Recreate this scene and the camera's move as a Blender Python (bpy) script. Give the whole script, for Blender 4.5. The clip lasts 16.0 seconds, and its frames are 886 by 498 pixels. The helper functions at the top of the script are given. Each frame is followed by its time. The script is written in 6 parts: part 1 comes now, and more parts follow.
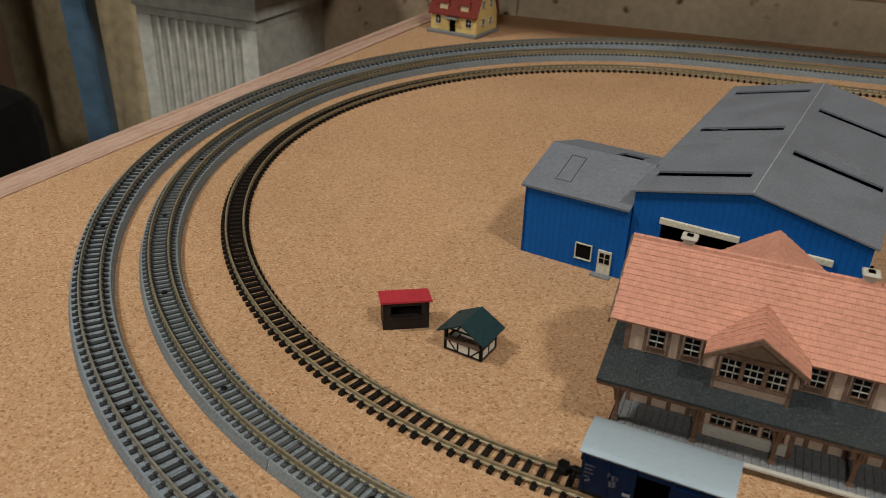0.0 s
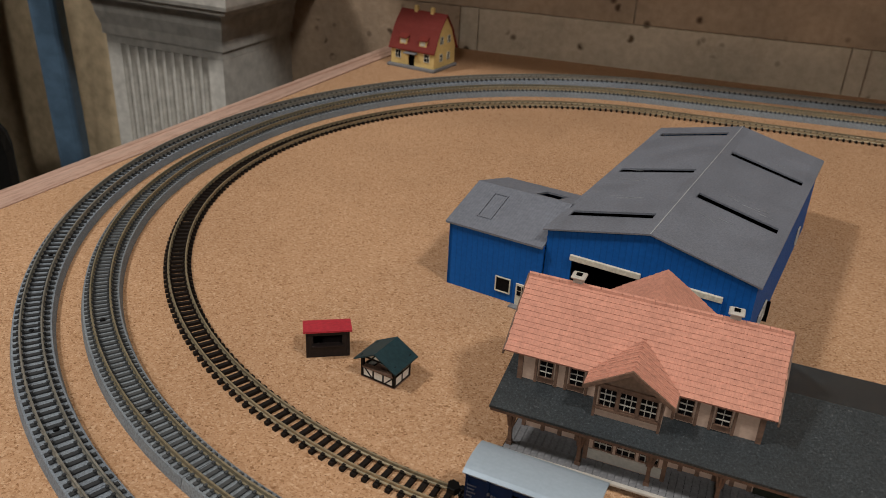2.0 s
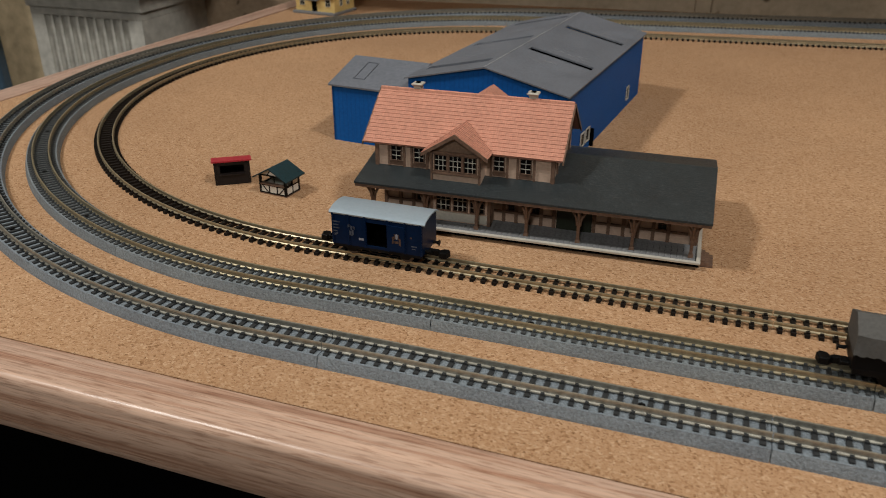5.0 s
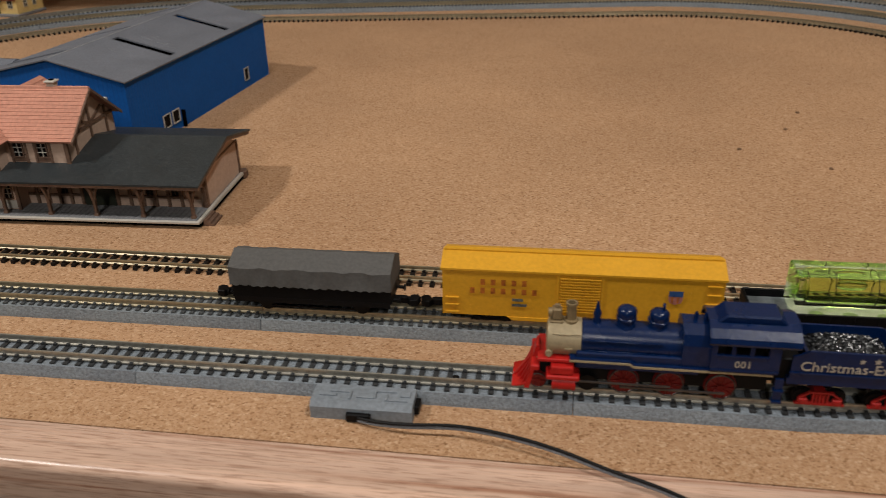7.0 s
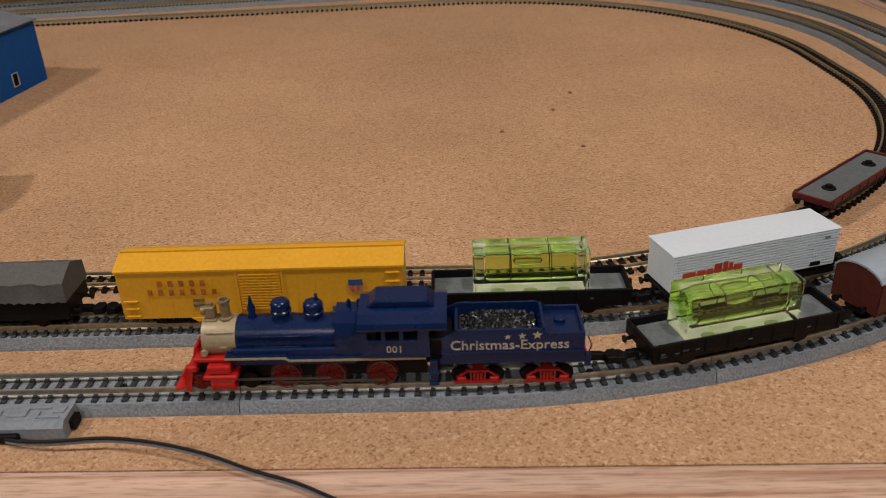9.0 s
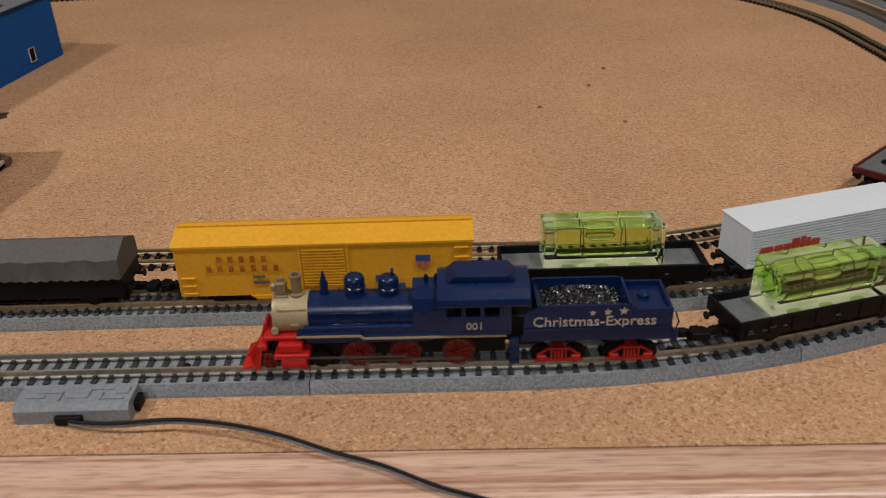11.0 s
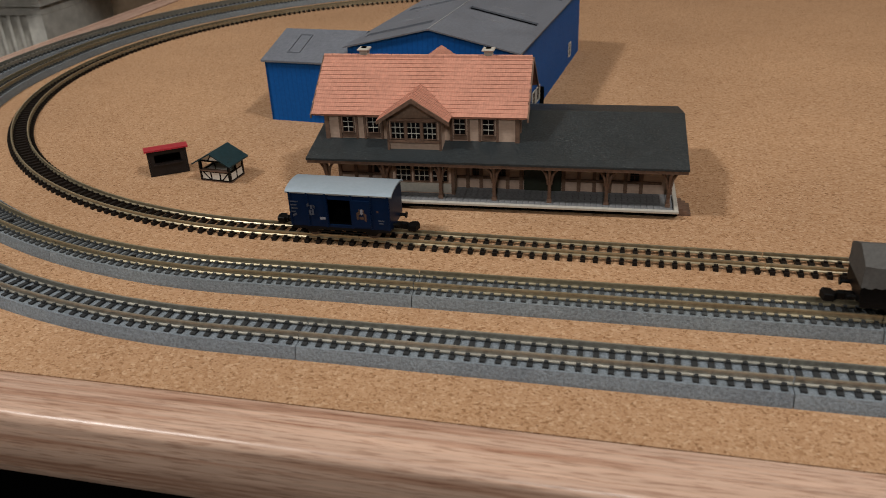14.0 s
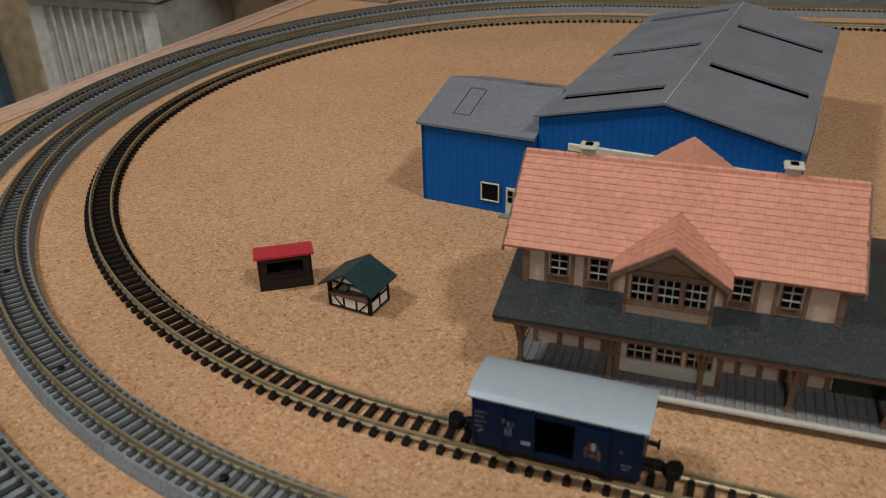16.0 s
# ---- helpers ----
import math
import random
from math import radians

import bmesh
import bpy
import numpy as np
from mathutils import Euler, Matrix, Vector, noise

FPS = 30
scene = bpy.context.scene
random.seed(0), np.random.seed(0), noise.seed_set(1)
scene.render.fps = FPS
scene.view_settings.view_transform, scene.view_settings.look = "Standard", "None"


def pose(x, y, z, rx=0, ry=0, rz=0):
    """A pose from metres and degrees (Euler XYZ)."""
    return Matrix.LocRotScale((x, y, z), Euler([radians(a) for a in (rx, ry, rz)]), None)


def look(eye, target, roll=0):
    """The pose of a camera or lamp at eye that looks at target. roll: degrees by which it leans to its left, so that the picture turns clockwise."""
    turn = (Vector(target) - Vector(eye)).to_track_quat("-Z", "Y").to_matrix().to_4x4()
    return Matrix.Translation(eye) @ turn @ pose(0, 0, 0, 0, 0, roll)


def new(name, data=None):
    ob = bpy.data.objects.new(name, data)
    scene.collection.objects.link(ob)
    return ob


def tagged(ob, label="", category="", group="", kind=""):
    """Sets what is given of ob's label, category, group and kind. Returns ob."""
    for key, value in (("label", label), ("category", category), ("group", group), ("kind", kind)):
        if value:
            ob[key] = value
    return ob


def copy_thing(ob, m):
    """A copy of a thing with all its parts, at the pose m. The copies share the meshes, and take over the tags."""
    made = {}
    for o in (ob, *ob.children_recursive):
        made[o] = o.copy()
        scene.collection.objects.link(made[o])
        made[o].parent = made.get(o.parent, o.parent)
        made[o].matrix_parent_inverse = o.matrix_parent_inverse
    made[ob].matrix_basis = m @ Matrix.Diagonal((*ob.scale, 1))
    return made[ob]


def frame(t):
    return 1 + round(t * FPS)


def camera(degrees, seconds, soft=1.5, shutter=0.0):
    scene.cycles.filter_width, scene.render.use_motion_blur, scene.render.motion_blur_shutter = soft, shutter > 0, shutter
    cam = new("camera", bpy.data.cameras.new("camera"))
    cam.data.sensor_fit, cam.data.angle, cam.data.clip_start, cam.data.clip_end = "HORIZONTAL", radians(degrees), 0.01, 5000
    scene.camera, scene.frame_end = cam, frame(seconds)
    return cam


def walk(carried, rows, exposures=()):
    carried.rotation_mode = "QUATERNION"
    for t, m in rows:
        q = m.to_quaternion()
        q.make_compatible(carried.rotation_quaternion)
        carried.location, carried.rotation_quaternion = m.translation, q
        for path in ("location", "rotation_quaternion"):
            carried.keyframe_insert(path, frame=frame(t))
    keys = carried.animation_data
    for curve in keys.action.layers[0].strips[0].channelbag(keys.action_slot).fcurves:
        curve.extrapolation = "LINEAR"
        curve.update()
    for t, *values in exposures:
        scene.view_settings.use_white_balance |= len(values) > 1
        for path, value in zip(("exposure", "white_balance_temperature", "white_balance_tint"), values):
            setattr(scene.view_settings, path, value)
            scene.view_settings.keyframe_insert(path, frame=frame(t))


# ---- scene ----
cam = camera(57.0, 16.0, soft=0.7, shutter=0.15)
# Focused on the near train and station; the far wall lies softly out of focus.
cam.data.dof.use_dof = True
cam.data.dof.focus_distance = 0.265
cam.data.dof.aperture_fstop = 34.0
PATH = [
    (0.0, (-0.00325, -0.00127, 0.14049), (-0.10952, 0.24101, -0.00094), 1.874),
    (0.5, (0.01010, 0.00739, 0.15137), (-0.09459, 0.25135, 0.01166), 2.631),
    (1.0, (0.01835, 0.00431, 0.15647), (-0.08479, 0.25030, 0.01917), 3.020),
    (1.5, (0.01882, -0.00314, 0.15628), (-0.08416, 0.24367, 0.02034), 3.048),
    (2.0, (0.02188, -0.00574, 0.15396), (-0.08129, 0.24174, 0.01940), 3.023),
    (2.5, (0.01960, -0.01028, 0.15137), (-0.08403, 0.23759, 0.01788), 2.928),
    (3.0, (0.02083, -0.01781, 0.14231), (-0.08373, 0.22944, 0.00838), 2.622),
    (5.5, (0.10328, -0.08434, 0.12156), (0.02633, 0.17346, -0.01116), -0.509),
    (6.0, (0.12634, -0.08273, 0.12101), (0.06316, 0.17781, -0.01364), -0.388),
    (6.5, (0.16704, -0.08132, 0.12166), (0.11652, 0.18148, -0.01392), -0.851),
    (7.0, (0.21044, -0.08134, 0.12579), (0.17218, 0.18308, -0.01065), -1.301),
    (7.5, (0.23439, -0.07840, 0.12234), (0.20723, 0.18710, -0.01467), -1.681),
    (8.0, (0.24843, -0.07534, 0.11973), (0.23145, 0.19057, -0.01812), -1.946),
    (8.5, (0.26945, -0.07434, 0.12153), (0.26180, 0.19190, -0.01652), -2.186),
    (11.0, (0.24956, -0.06751, 0.11619), (0.24820, 0.19565, -0.02784), -1.694),
    (11.5, (0.20805, -0.06852, 0.11400), (0.19701, 0.19460, -0.02970), -1.700),
    (12.0, (0.17428, -0.06954, 0.11165), (0.15169, 0.19402, -0.02986), -2.052),
    (12.5, (0.14255, -0.07565, 0.11798), (0.10900, 0.18714, -0.02278), -2.743),
    (13.0, (0.11782, -0.07861, 0.12272), (0.07504, 0.18325, -0.01729), -2.873),
    (13.5, (0.08698, -0.07806, 0.11694), (0.03527, 0.18302, -0.02148), -2.804),
    (14.0, (0.06657, -0.06995, 0.11259), (0.00585, 0.18913, -0.02594), -2.617),
    (14.5, (0.04990, -0.06195, 0.11166), (-0.01980, 0.19409, -0.02828), -2.685),
    (15.0, (0.03389, -0.04230, 0.11014), (-0.04405, 0.21158, -0.02939), -2.293),
    (15.5, (0.01242, -0.01467, 0.11063), (-0.07268, 0.23707, -0.02861), -1.754),
    (16.0, (0.00881, 0.02449, 0.11233), (-0.08439, 0.27190, -0.02945), -1.341),
]
TINTS = [(0.0, -0.23, 6350, 9), (1.5, -0.26, 6300, 16), (6.0, -0.28, 6280, 11), (8.0, -0.24, 6520, 20), (12.0, -0.28, 6360, 18), (14.0, -0.32, 6230, 14), (16.0, -0.32, 6240, 12)]
walk(cam, [(t, look(eye, target, roll)) for t, eye, target, roll in PATH], TINTS)

# ---- light ----
world = bpy.data.worlds.new("room_air")
world.use_nodes = True
world.node_tree.nodes["Background"].inputs[0].default_value = (0.9, 0.85, 0.78, 1)
world.node_tree.nodes["Background"].inputs[1].default_value = 0.014
scene.world = world


def disk_lamp(eye, target, watts, size, colour):
    data = bpy.data.lights.new("ceiling_lamp_light", "AREA")
    data.shape, data.size, data.energy, data.color = "DISK", size, watts, colour
    ob = new("ceiling_lamp_light", data)
    ob.matrix_world = look(eye, target)
    return ob


WARM = (1.0, 0.975, 0.880)
# Two ceiling lamps, left and right, as the cast shadows point.
disk_lamp((-0.95, -0.30, 1.42), (0.05, 0.25, 0), 17.4, 0.20, WARM)
disk_lamp((0.88, -0.28, 1.60), (0.2, 0.25, 0), 16.8, 0.20, WARM)
# Added front fill, no known source: lights upright faces from low down.
disk_lamp((0.15, -1.40, 1.12), (0.1, 0.2, 0), 9.8, 0.28, WARM)

# ---- materials ----


def shader(name):
    m = bpy.data.materials.new(name)
    m.use_nodes = True
    nt = m.node_tree
    return m, nt, nt.nodes["Principled BSDF"]


def link(nt, a, ai, b, bi):
    nt.links.new(a.outputs[ai], b.inputs[bi])


def coords(nt, scale=(1, 1, 1), turn=0.0):
    tc = nt.nodes.new("ShaderNodeTexCoord")
    mp = nt.nodes.new("ShaderNodeMapping")
    mp.inputs["Scale"].default_value = scale
    mp.inputs["Rotation"].default_value[2] = radians(turn)
    link(nt, tc, "Object", mp, 0)
    return mp


def noise_node(nt, mp, scale, detail=4.0, rough=0.55):
    n = nt.nodes.new("ShaderNodeTexNoise")
    n.inputs["Scale"].default_value = scale
    n.inputs["Detail"].default_value = detail
    n.inputs["Roughness"].default_value = rough
    link(nt, mp, 0, n, "Vector")
    return n


def ramp(nt, src, out, stops):
    r = nt.nodes.new("ShaderNodeValToRGB")
    while len(r.color_ramp.elements) < len(stops):
        r.color_ramp.elements.new(0.5)
    for e, (p, c) in zip(r.color_ramp.elements, stops):
        e.position, e.color = p, (*c, 1) if len(c) == 3 else c
    link(nt, src, out, r, 0)
    return r


def mix(nt, kind, fac, a, b):
    x = nt.nodes.new("ShaderNodeMix")
    x.data_type, x.blend_type = "RGBA", kind
    for sock, v in ((0, fac), (6, a), (7, b)):
        if isinstance(v, tuple) and hasattr(v[0], "outputs"):
            nt.links.new(v[0].outputs[v[1]], x.inputs[sock])
        elif isinstance(v, (int, float)):
            x.inputs[sock].default_value = v
        else:
            x.inputs[sock].default_value = (*v, 1)
    return x


def bump(nt, bsdf, src, out, strength, distance):
    b = nt.nodes.new("ShaderNodeBump")
    b.inputs["Strength"].default_value = strength
    b.inputs["Distance"].default_value = distance
    link(nt, src, out, b, "Height")
    nt.links.new(b.outputs[0], bsdf.inputs["Normal"])
    return b


def scaled(c, k):
    return tuple(min(1.0, v * k) for v in c)


def paint(name, colour, rough=0.5, metal=0.0, grain=900.0, vary=0.18, relief=0.00006, coat=0.0, stain=60.0, spec=0.3):
    """Paint, plastic or metal with fine grain and broad uneven wear."""
    m, nt, b = shader(name)
    mp = coords(nt)
    n1, n2 = noise_node(nt, mp, grain, 3), noise_node(nt, mp, stain, 4)
    r1 = ramp(nt, n1, "Fac", [(0.3, scaled(colour, 1 - vary)), (0.7, scaled(colour, 1 + vary))])
    r2 = ramp(nt, n2, "Fac", [(0.35, scaled((1, 1, 1), 1 - vary)), (0.65, (1, 1, 1))])
    x = mix(nt, "MULTIPLY", 0.7, (r1, 0), (r2, 0))
    info = nt.nodes.new("ShaderNodeObjectInfo")
    r3 = ramp(nt, info, "Random", [(0, scaled((1, 1, 1), 1 - vary * 0.6)), (1, (1, 1, 1))])
    y = mix(nt, "MULTIPLY", 1.0, (x, 2), (r3, 0))
    link(nt, y, 2, b, "Base Color")
    rr = ramp(nt, n2, "Fac", [(0.3, scaled((1, 1, 1), rough * 0.85)), (0.7, scaled((1, 1, 1), min(1, rough * 1.15)))])
    link(nt, rr, 0, b, "Roughness")
    b.inputs["Metallic"].default_value = metal
    b.inputs["Coat Weight"].default_value = coat
    b.inputs["Specular IOR Level"].default_value = spec
    if relief:
        bump(nt, b, n1, "Fac", 0.6, relief)
    return m


def cork_material():
    m, nt, b = shader("pressed_cork")
    mp = coords(nt)
    warp = noise_node(nt, mp, 700, 3)
    add = nt.nodes.new("ShaderNodeVectorMath")
    add.operation = "MULTIPLY_ADD"
    link(nt, warp, "Color", add, 0)
    add.inputs[1].default_value = (0.0011, 0.0008, 0.0008)
    link(nt, mp, 0, add, 2)
    v = nt.nodes.new("ShaderNodeTexVoronoi")
    v.inputs["Scale"].default_value = 1500
    link(nt, add, 0, v, "Vector")
    sep = nt.nodes.new("ShaderNodeSeparateColor")
    link(nt, v, "Color", sep, 0)
    grains = ramp(nt, sep, 0, [(0.0, (0.27, 0.140, 0.066)), (0.08, (0.375, 0.212, 0.109)), (0.28, (0.438, 0.258, 0.141)), (0.60, (0.468, 0.284, 0.160)), (0.86, (0.495, 0.310, 0.180)), (1.0, (0.57, 0.385, 0.240))])
    fine = noise_node(nt, mp, 1900, 3, 0.6)
    f2 = ramp(nt, fine, "Fac", [(0.33, (0.34, 0.26, 0.20)), (0.425, (1, 1, 1)), (0.65, (1.0, 1.0, 1.0)), (0.74, (1.30, 1.30, 1.30))])
    x = mix(nt, "MULTIPLY", 0.9, (grains, 0), (f2, 0))
    broad = noise_node(nt, mp, 9, 4)
    f3 = ramp(nt, broad, "Fac", [(0.3, (0.86, 0.84, 0.82)), (0.7, (1.06, 1.05, 1.03))])
    y = mix(nt, "MULTIPLY", 1.0, (x, 2), (f3, 0))
    link(nt, y, 2, b, "Base Color")
    b.inputs["Roughness"].default_value = 0.85
    b.inputs["Specular IOR Level"].default_value = 0.25
    bump(nt, b, sep, 0, 0.5, 0.00030)
    return m


def grain_wood(name, light, dark, axis, rough=0.30):
    """Laminate with long figure, streaks and fine pores."""
    m, nt, b = shader(name)

    def along(a, c):
        return coords(nt, (a, c, c) if axis == "X" else (c, a, c))

    n = noise_node(nt, along(13, 400), 1.0, 6, 0.62)
    n.inputs["Distortion"].default_value = 0.7
    r = ramp(nt, n, "Fac", [(0.27, dark), (0.42, scaled(light, 0.9)), (0.55, light), (0.74, scaled(light, 1.16))])
    n2 = noise_node(nt, along(120, 1900), 1.0, 3)
    r2 = ramp(nt, n2, "Fac", [(0.36, (0.58, 0.50, 0.45)), (0.50, (1, 1, 1))])
    x0 = mix(nt, "MULTIPLY", 0.75, (r, 0), (r2, 0))
    n3 = noise_node(nt, along(3.2, 230), 1.0, 4)
    n3.inputs["Distortion"].default_value = 1.2
    r3 = ramp(nt, n3, "Fac", [(0.36, (0.64, 0.48, 0.40)), (0.45, (0.94, 0.88, 0.84)), (0.50, (1, 1, 1)), (0.62, (1.14, 1.12, 1.10))])
    x = mix(nt, "MULTIPLY", 1.0, (x0, 2), (r3, 0))
    link(nt, x, 2, b, "Base Color")
    rr = ramp(nt, n, "Fac", [(0.3, scaled((1, 1, 1), rough * 1.2)), (0.7, scaled((1, 1, 1), rough * 0.9))])
    link(nt, rr, 0, b, "Roughness")
    bump(nt, b, n2, "Fac", 0.25, 0.0001)
    return m


def ballast_material(name, colour):
    m, nt, b = shader(name)
    mp = coords(nt)
    n = noise_node(nt, mp, 1500, 4, 0.7)
    n2 = noise_node(nt, mp, 45, 3)
    r = ramp(nt, n, "Fac", [(0.3, scaled(colour, 0.6)), (0.5, colour), (0.72, scaled(colour, 1.45))])
    r2 = ramp(nt, n2, "Fac", [(0.3, (0.82, 0.82, 0.84)), (0.7, (1, 1, 1))])
    x = mix(nt, "MULTIPLY", 1.0, (r, 0), (r2, 0))
    link(nt, x, 2, b, "Base Color")
    b.inputs["Roughness"].default_value = 0.75
    bump(nt, b, n, "Fac", 1.0, 0.0004)
    return m


def ribbed(name, colour, pitch, axis, rough=0.5, depth=0.0002, vary=0.12, groove=0.75, spec=0.12):
    """Moulded plastic with fine parallel grooves along one axis."""
    m, nt, b = shader(name)
    mp = coords(nt)
    w = nt.nodes.new("ShaderNodeTexWave")
    w.wave_type, w.bands_direction, w.wave_profile = "BANDS", axis, "SIN"
    w.inputs["Scale"].default_value = 0.314159 / pitch
    link(nt, mp, 0, w, "Vector")
    r = ramp(nt, w, "Fac", [(0.0, (0, 0, 0)), (0.14, (1, 1, 1))])
    n, n2 = noise_node(nt, mp, 700, 3), noise_node(nt, mp, 70, 4)
    c1 = ramp(nt, n, "Fac", [(0.3, scaled(colour, 1 - vary)), (0.7, scaled(colour, 1 + vary))])
    c2 = ramp(nt, n2, "Fac", [(0.35, scaled((1, 1, 1), 1 - vary)), (0.65, (1, 1, 1))])
    x = mix(nt, "MULTIPLY", 0.8, (c1, 0), (c2, 0))
    g = ramp(nt, w, "Fac", [(0.0, scaled((1, 1, 1), groove)), (0.14, (1, 1, 1))])
    y = mix(nt, "MULTIPLY", 1.0, (x, 2), (g, 0))
    link(nt, y, 2, b, "Base Color")
    b.inputs["Roughness"].default_value = rough
    b.inputs["Specular IOR Level"].default_value = spec
    bump(nt, b, r, 0, 0.7, depth)
    return m


def slate_material():
    m, nt, b = shader("dark_slate_sheet")
    mp = coords(nt)
    n = noise_node(nt, mp, 1650, 4, 0.75)
    n2 = noise_node(nt, mp, 120, 4)
    r = ramp(nt, n, "Fac", [(0.34, (0.008, 0.012, 0.014)), (0.50, (0.023, 0.030, 0.034)), (0.64, (0.048, 0.058, 0.062)), (0.73, (0.21, 0.23, 0.23))])
    r2 = ramp(nt, n2, "Fac", [(0.3, (0.75, 0.75, 0.75)), (0.7, (1, 1, 1))])
    x = mix(nt, "MULTIPLY", 1.0, (r, 0), (r2, 0))
    link(nt, x, 2, b, "Base Color")
    b.inputs["Roughness"].default_value = 0.42
    bump(nt, b, n, "Fac", 0.8, 0.0002)
    return m


def stone_material(name, tint):
    m, nt, b = shader(name)
    mp = coords(nt)
    n, n2 = noise_node(nt, mp, 14, 6, 0.6), noise_node(nt, mp, 160, 4)
    v = nt.nodes.new("ShaderNodeTexVoronoi")
    v.inputs["Scale"].default_value = 62
    link(nt, mp, 0, v, "Vector")
    spots = noise_node(nt, mp, 40, 2)
    pit = ramp(nt, v, "Distance", [(0.14, (0.20, 0.15, 0.11)), (0.26, (1, 1, 1))])
    where = ramp(nt, spots, "Fac", [(0.48, (0, 0, 0)), (0.54, (1, 1, 1))])
    base = ramp(nt, n, "Fac", [(0.3, scaled(tint, 0.72)), (0.55, tint), (0.75, scaled(tint, 1.18))])
    f = ramp(nt, n2, "Fac", [(0.3, (0.8, 0.78, 0.75)), (0.65, (1, 1, 1))])
    x = mix(nt, "MULTIPLY", 0.9, (base, 0), (f, 0))
    y = mix(nt, "MULTIPLY", (where, 0), (x, 2), (pit, 0))
    link(nt, y, 2, b, "Base Color")
    b.inputs["Roughness"].default_value = 0.85
    bump(nt, b, n2, "Fac", 0.5, 0.002)
    return m


def glass(name, colour, ior=1.49, rough=0.0):
    """Clear glass, plastic or liquid; ior is that against what lies around it."""
    m, nt, b = shader(name)
    g = nt.nodes.new("ShaderNodeBsdfGlass")
    g.inputs["Color"].default_value = (*colour, 1)
    g.inputs["Roughness"].default_value = rough
    g.inputs["IOR"].default_value = ior
    link(nt, g, 0, nt.nodes["Material Output"], "Surface")
    nt.nodes.remove(b)
    return m


def coal_material():
    m, nt, b = shader("glittering_coal")
    geo = nt.nodes.new("ShaderNodeNewGeometry")
    # The palest lumps paint glints into the coal's colour.
    r = ramp(nt, geo, "Random Per Island", [(0.0, (0.004, 0.004, 0.005)), (0.6, (0.016, 0.017, 0.019)), (0.86, (0.05, 0.053, 0.055)), (1.0, (0.20, 0.21, 0.21))])
    link(nt, r, 0, b, "Base Color")
    b.inputs["Roughness"].default_value = 0.22
    return m


CORK = cork_material()
TRIM_X = grain_wood("pale_laminate_lengthwise", (0.56, 0.385, 0.292), (0.35, 0.205, 0.145), "X", 0.28)
TRIM_Y = grain_wood("pale_laminate_crosswise", (0.50, 0.34, 0.268), (0.38, 0.24, 0.185), "Y")
BALLAST = ballast_material("grey_ballast", (0.205, 0.237, 0.265))
BALLAST_OLD = ballast_material("worn_grey_ballast", (0.20, 0.225, 0.24))
SLEEPER_DARK = paint("dark_sleeper_plastic", (0.036, 0.038, 0.040), 0.6, spec=0.2)
SLEEPER_GREY = paint("grey_sleeper_plastic", (0.062, 0.066, 0.068), 0.6)
SLEEPER_BROWN = paint("black_brown_sleeper_plastic", (0.012, 0.009, 0.0075), 0.6, spec=0.15)
RAIL_BRASS = paint("dull_brass_rail", (0.44, 0.375, 0.25), 0.34, 0.66, relief=0)
RAIL_STEEL = paint("steel_rail", (0.43, 0.41, 0.35), 0.34, 0.66, relief=0)
BLUE_BOARD = ribbed("blue_board_wall", (0.0065, 0.090, 0.342), 0.0022, "X", 0.6, 0.0001, 0.1, 0.86)
BLUE_BOARD_Y = ribbed("blue_board_side_wall", (0.0065, 0.090, 0.342), 0.0022, "Y", 0.6, 0.0001, 0.1, 0.86)
ROOF_GREY = paint("grey_roof_sheet", (0.162, 0.174, 0.202), 0.6, grain=1500, vary=0.2, relief=0.0001)
ROOF_RIB = ribbed("ribbed_grey_roof_sheet", (0.162, 0.174, 0.202), 0.0011, "X", 0.6, 0.0001, 0.12, 0.88)
SCRATCH = paint("pale_scratch", (0.34, 0.35, 0.36), 0.6)
WINDOW_WHITE = paint("white_window_frame", (0.48, 0.455, 0.40), 0.5, vary=0.06)
CREAM = paint("cream_frame", (0.62, 0.58, 0.47), 0.5)
WHITE = paint("white_plastic", (0.74, 0.79, 0.86), 0.45, vary=0.03, relief=0)
CONTAINER = paint("pale_grey_white_container_plastic", (0.58, 0.645, 0.70), 0.45, vary=0.04, relief=0)
BLACK = paint("black_plastic", (0.004, 0.004, 0.0045), 0.5, spec=0.15)
# Near-black that paints unlit insides and shaded gaps; also dark doors and flues.
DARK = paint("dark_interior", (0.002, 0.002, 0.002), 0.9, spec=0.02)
TILE = ribbed("coral_roof_tile", (0.575, 0.272, 0.192), 0.00085, "X", 0.6, 0.00008, 0.13, 0.965)
TILE_Y = ribbed("coral_dormer_tile", (0.565, 0.266, 0.188), 0.00085, "Y", 0.6, 0.00022, 0.14, 0.78)
SLATE = slate_material()
TAN_WALL = ribbed("tan_board_wall", (0.515, 0.372, 0.288), 0.0011, "Z", 0.6, 0.00004, 0.08, 0.965)
TIMBER = paint("brown_timber", (0.175, 0.104, 0.071), 0.6, vary=0.25)
TIMBER_PALE = paint("pale_brown_timber", (0.22, 0.143, 0.098), 0.65, vary=0.2)
STONE_GREY = paint("grey_platform_slab", (0.20, 0.202, 0.208), 0.75, vary=0.2)
KERB = paint("pale_platform_kerb", (0.47, 0.44, 0.385), 0.6, vary=0.1)
PANE = paint("dark_window_pane", (0.006, 0.006, 0.007), 0.2, relief=0, spec=0.06)
GREEN_ROOF = paint("dark_green_roof", (0.011, 0.036, 0.044), 0.45)
RED_ROOF = paint("red_roof", (0.42, 0.030, 0.045), 0.45)
BROWN_WALL = paint("dark_brown_wood_wall", (0.017, 0.012, 0.011), 0.6, vary=0.3)
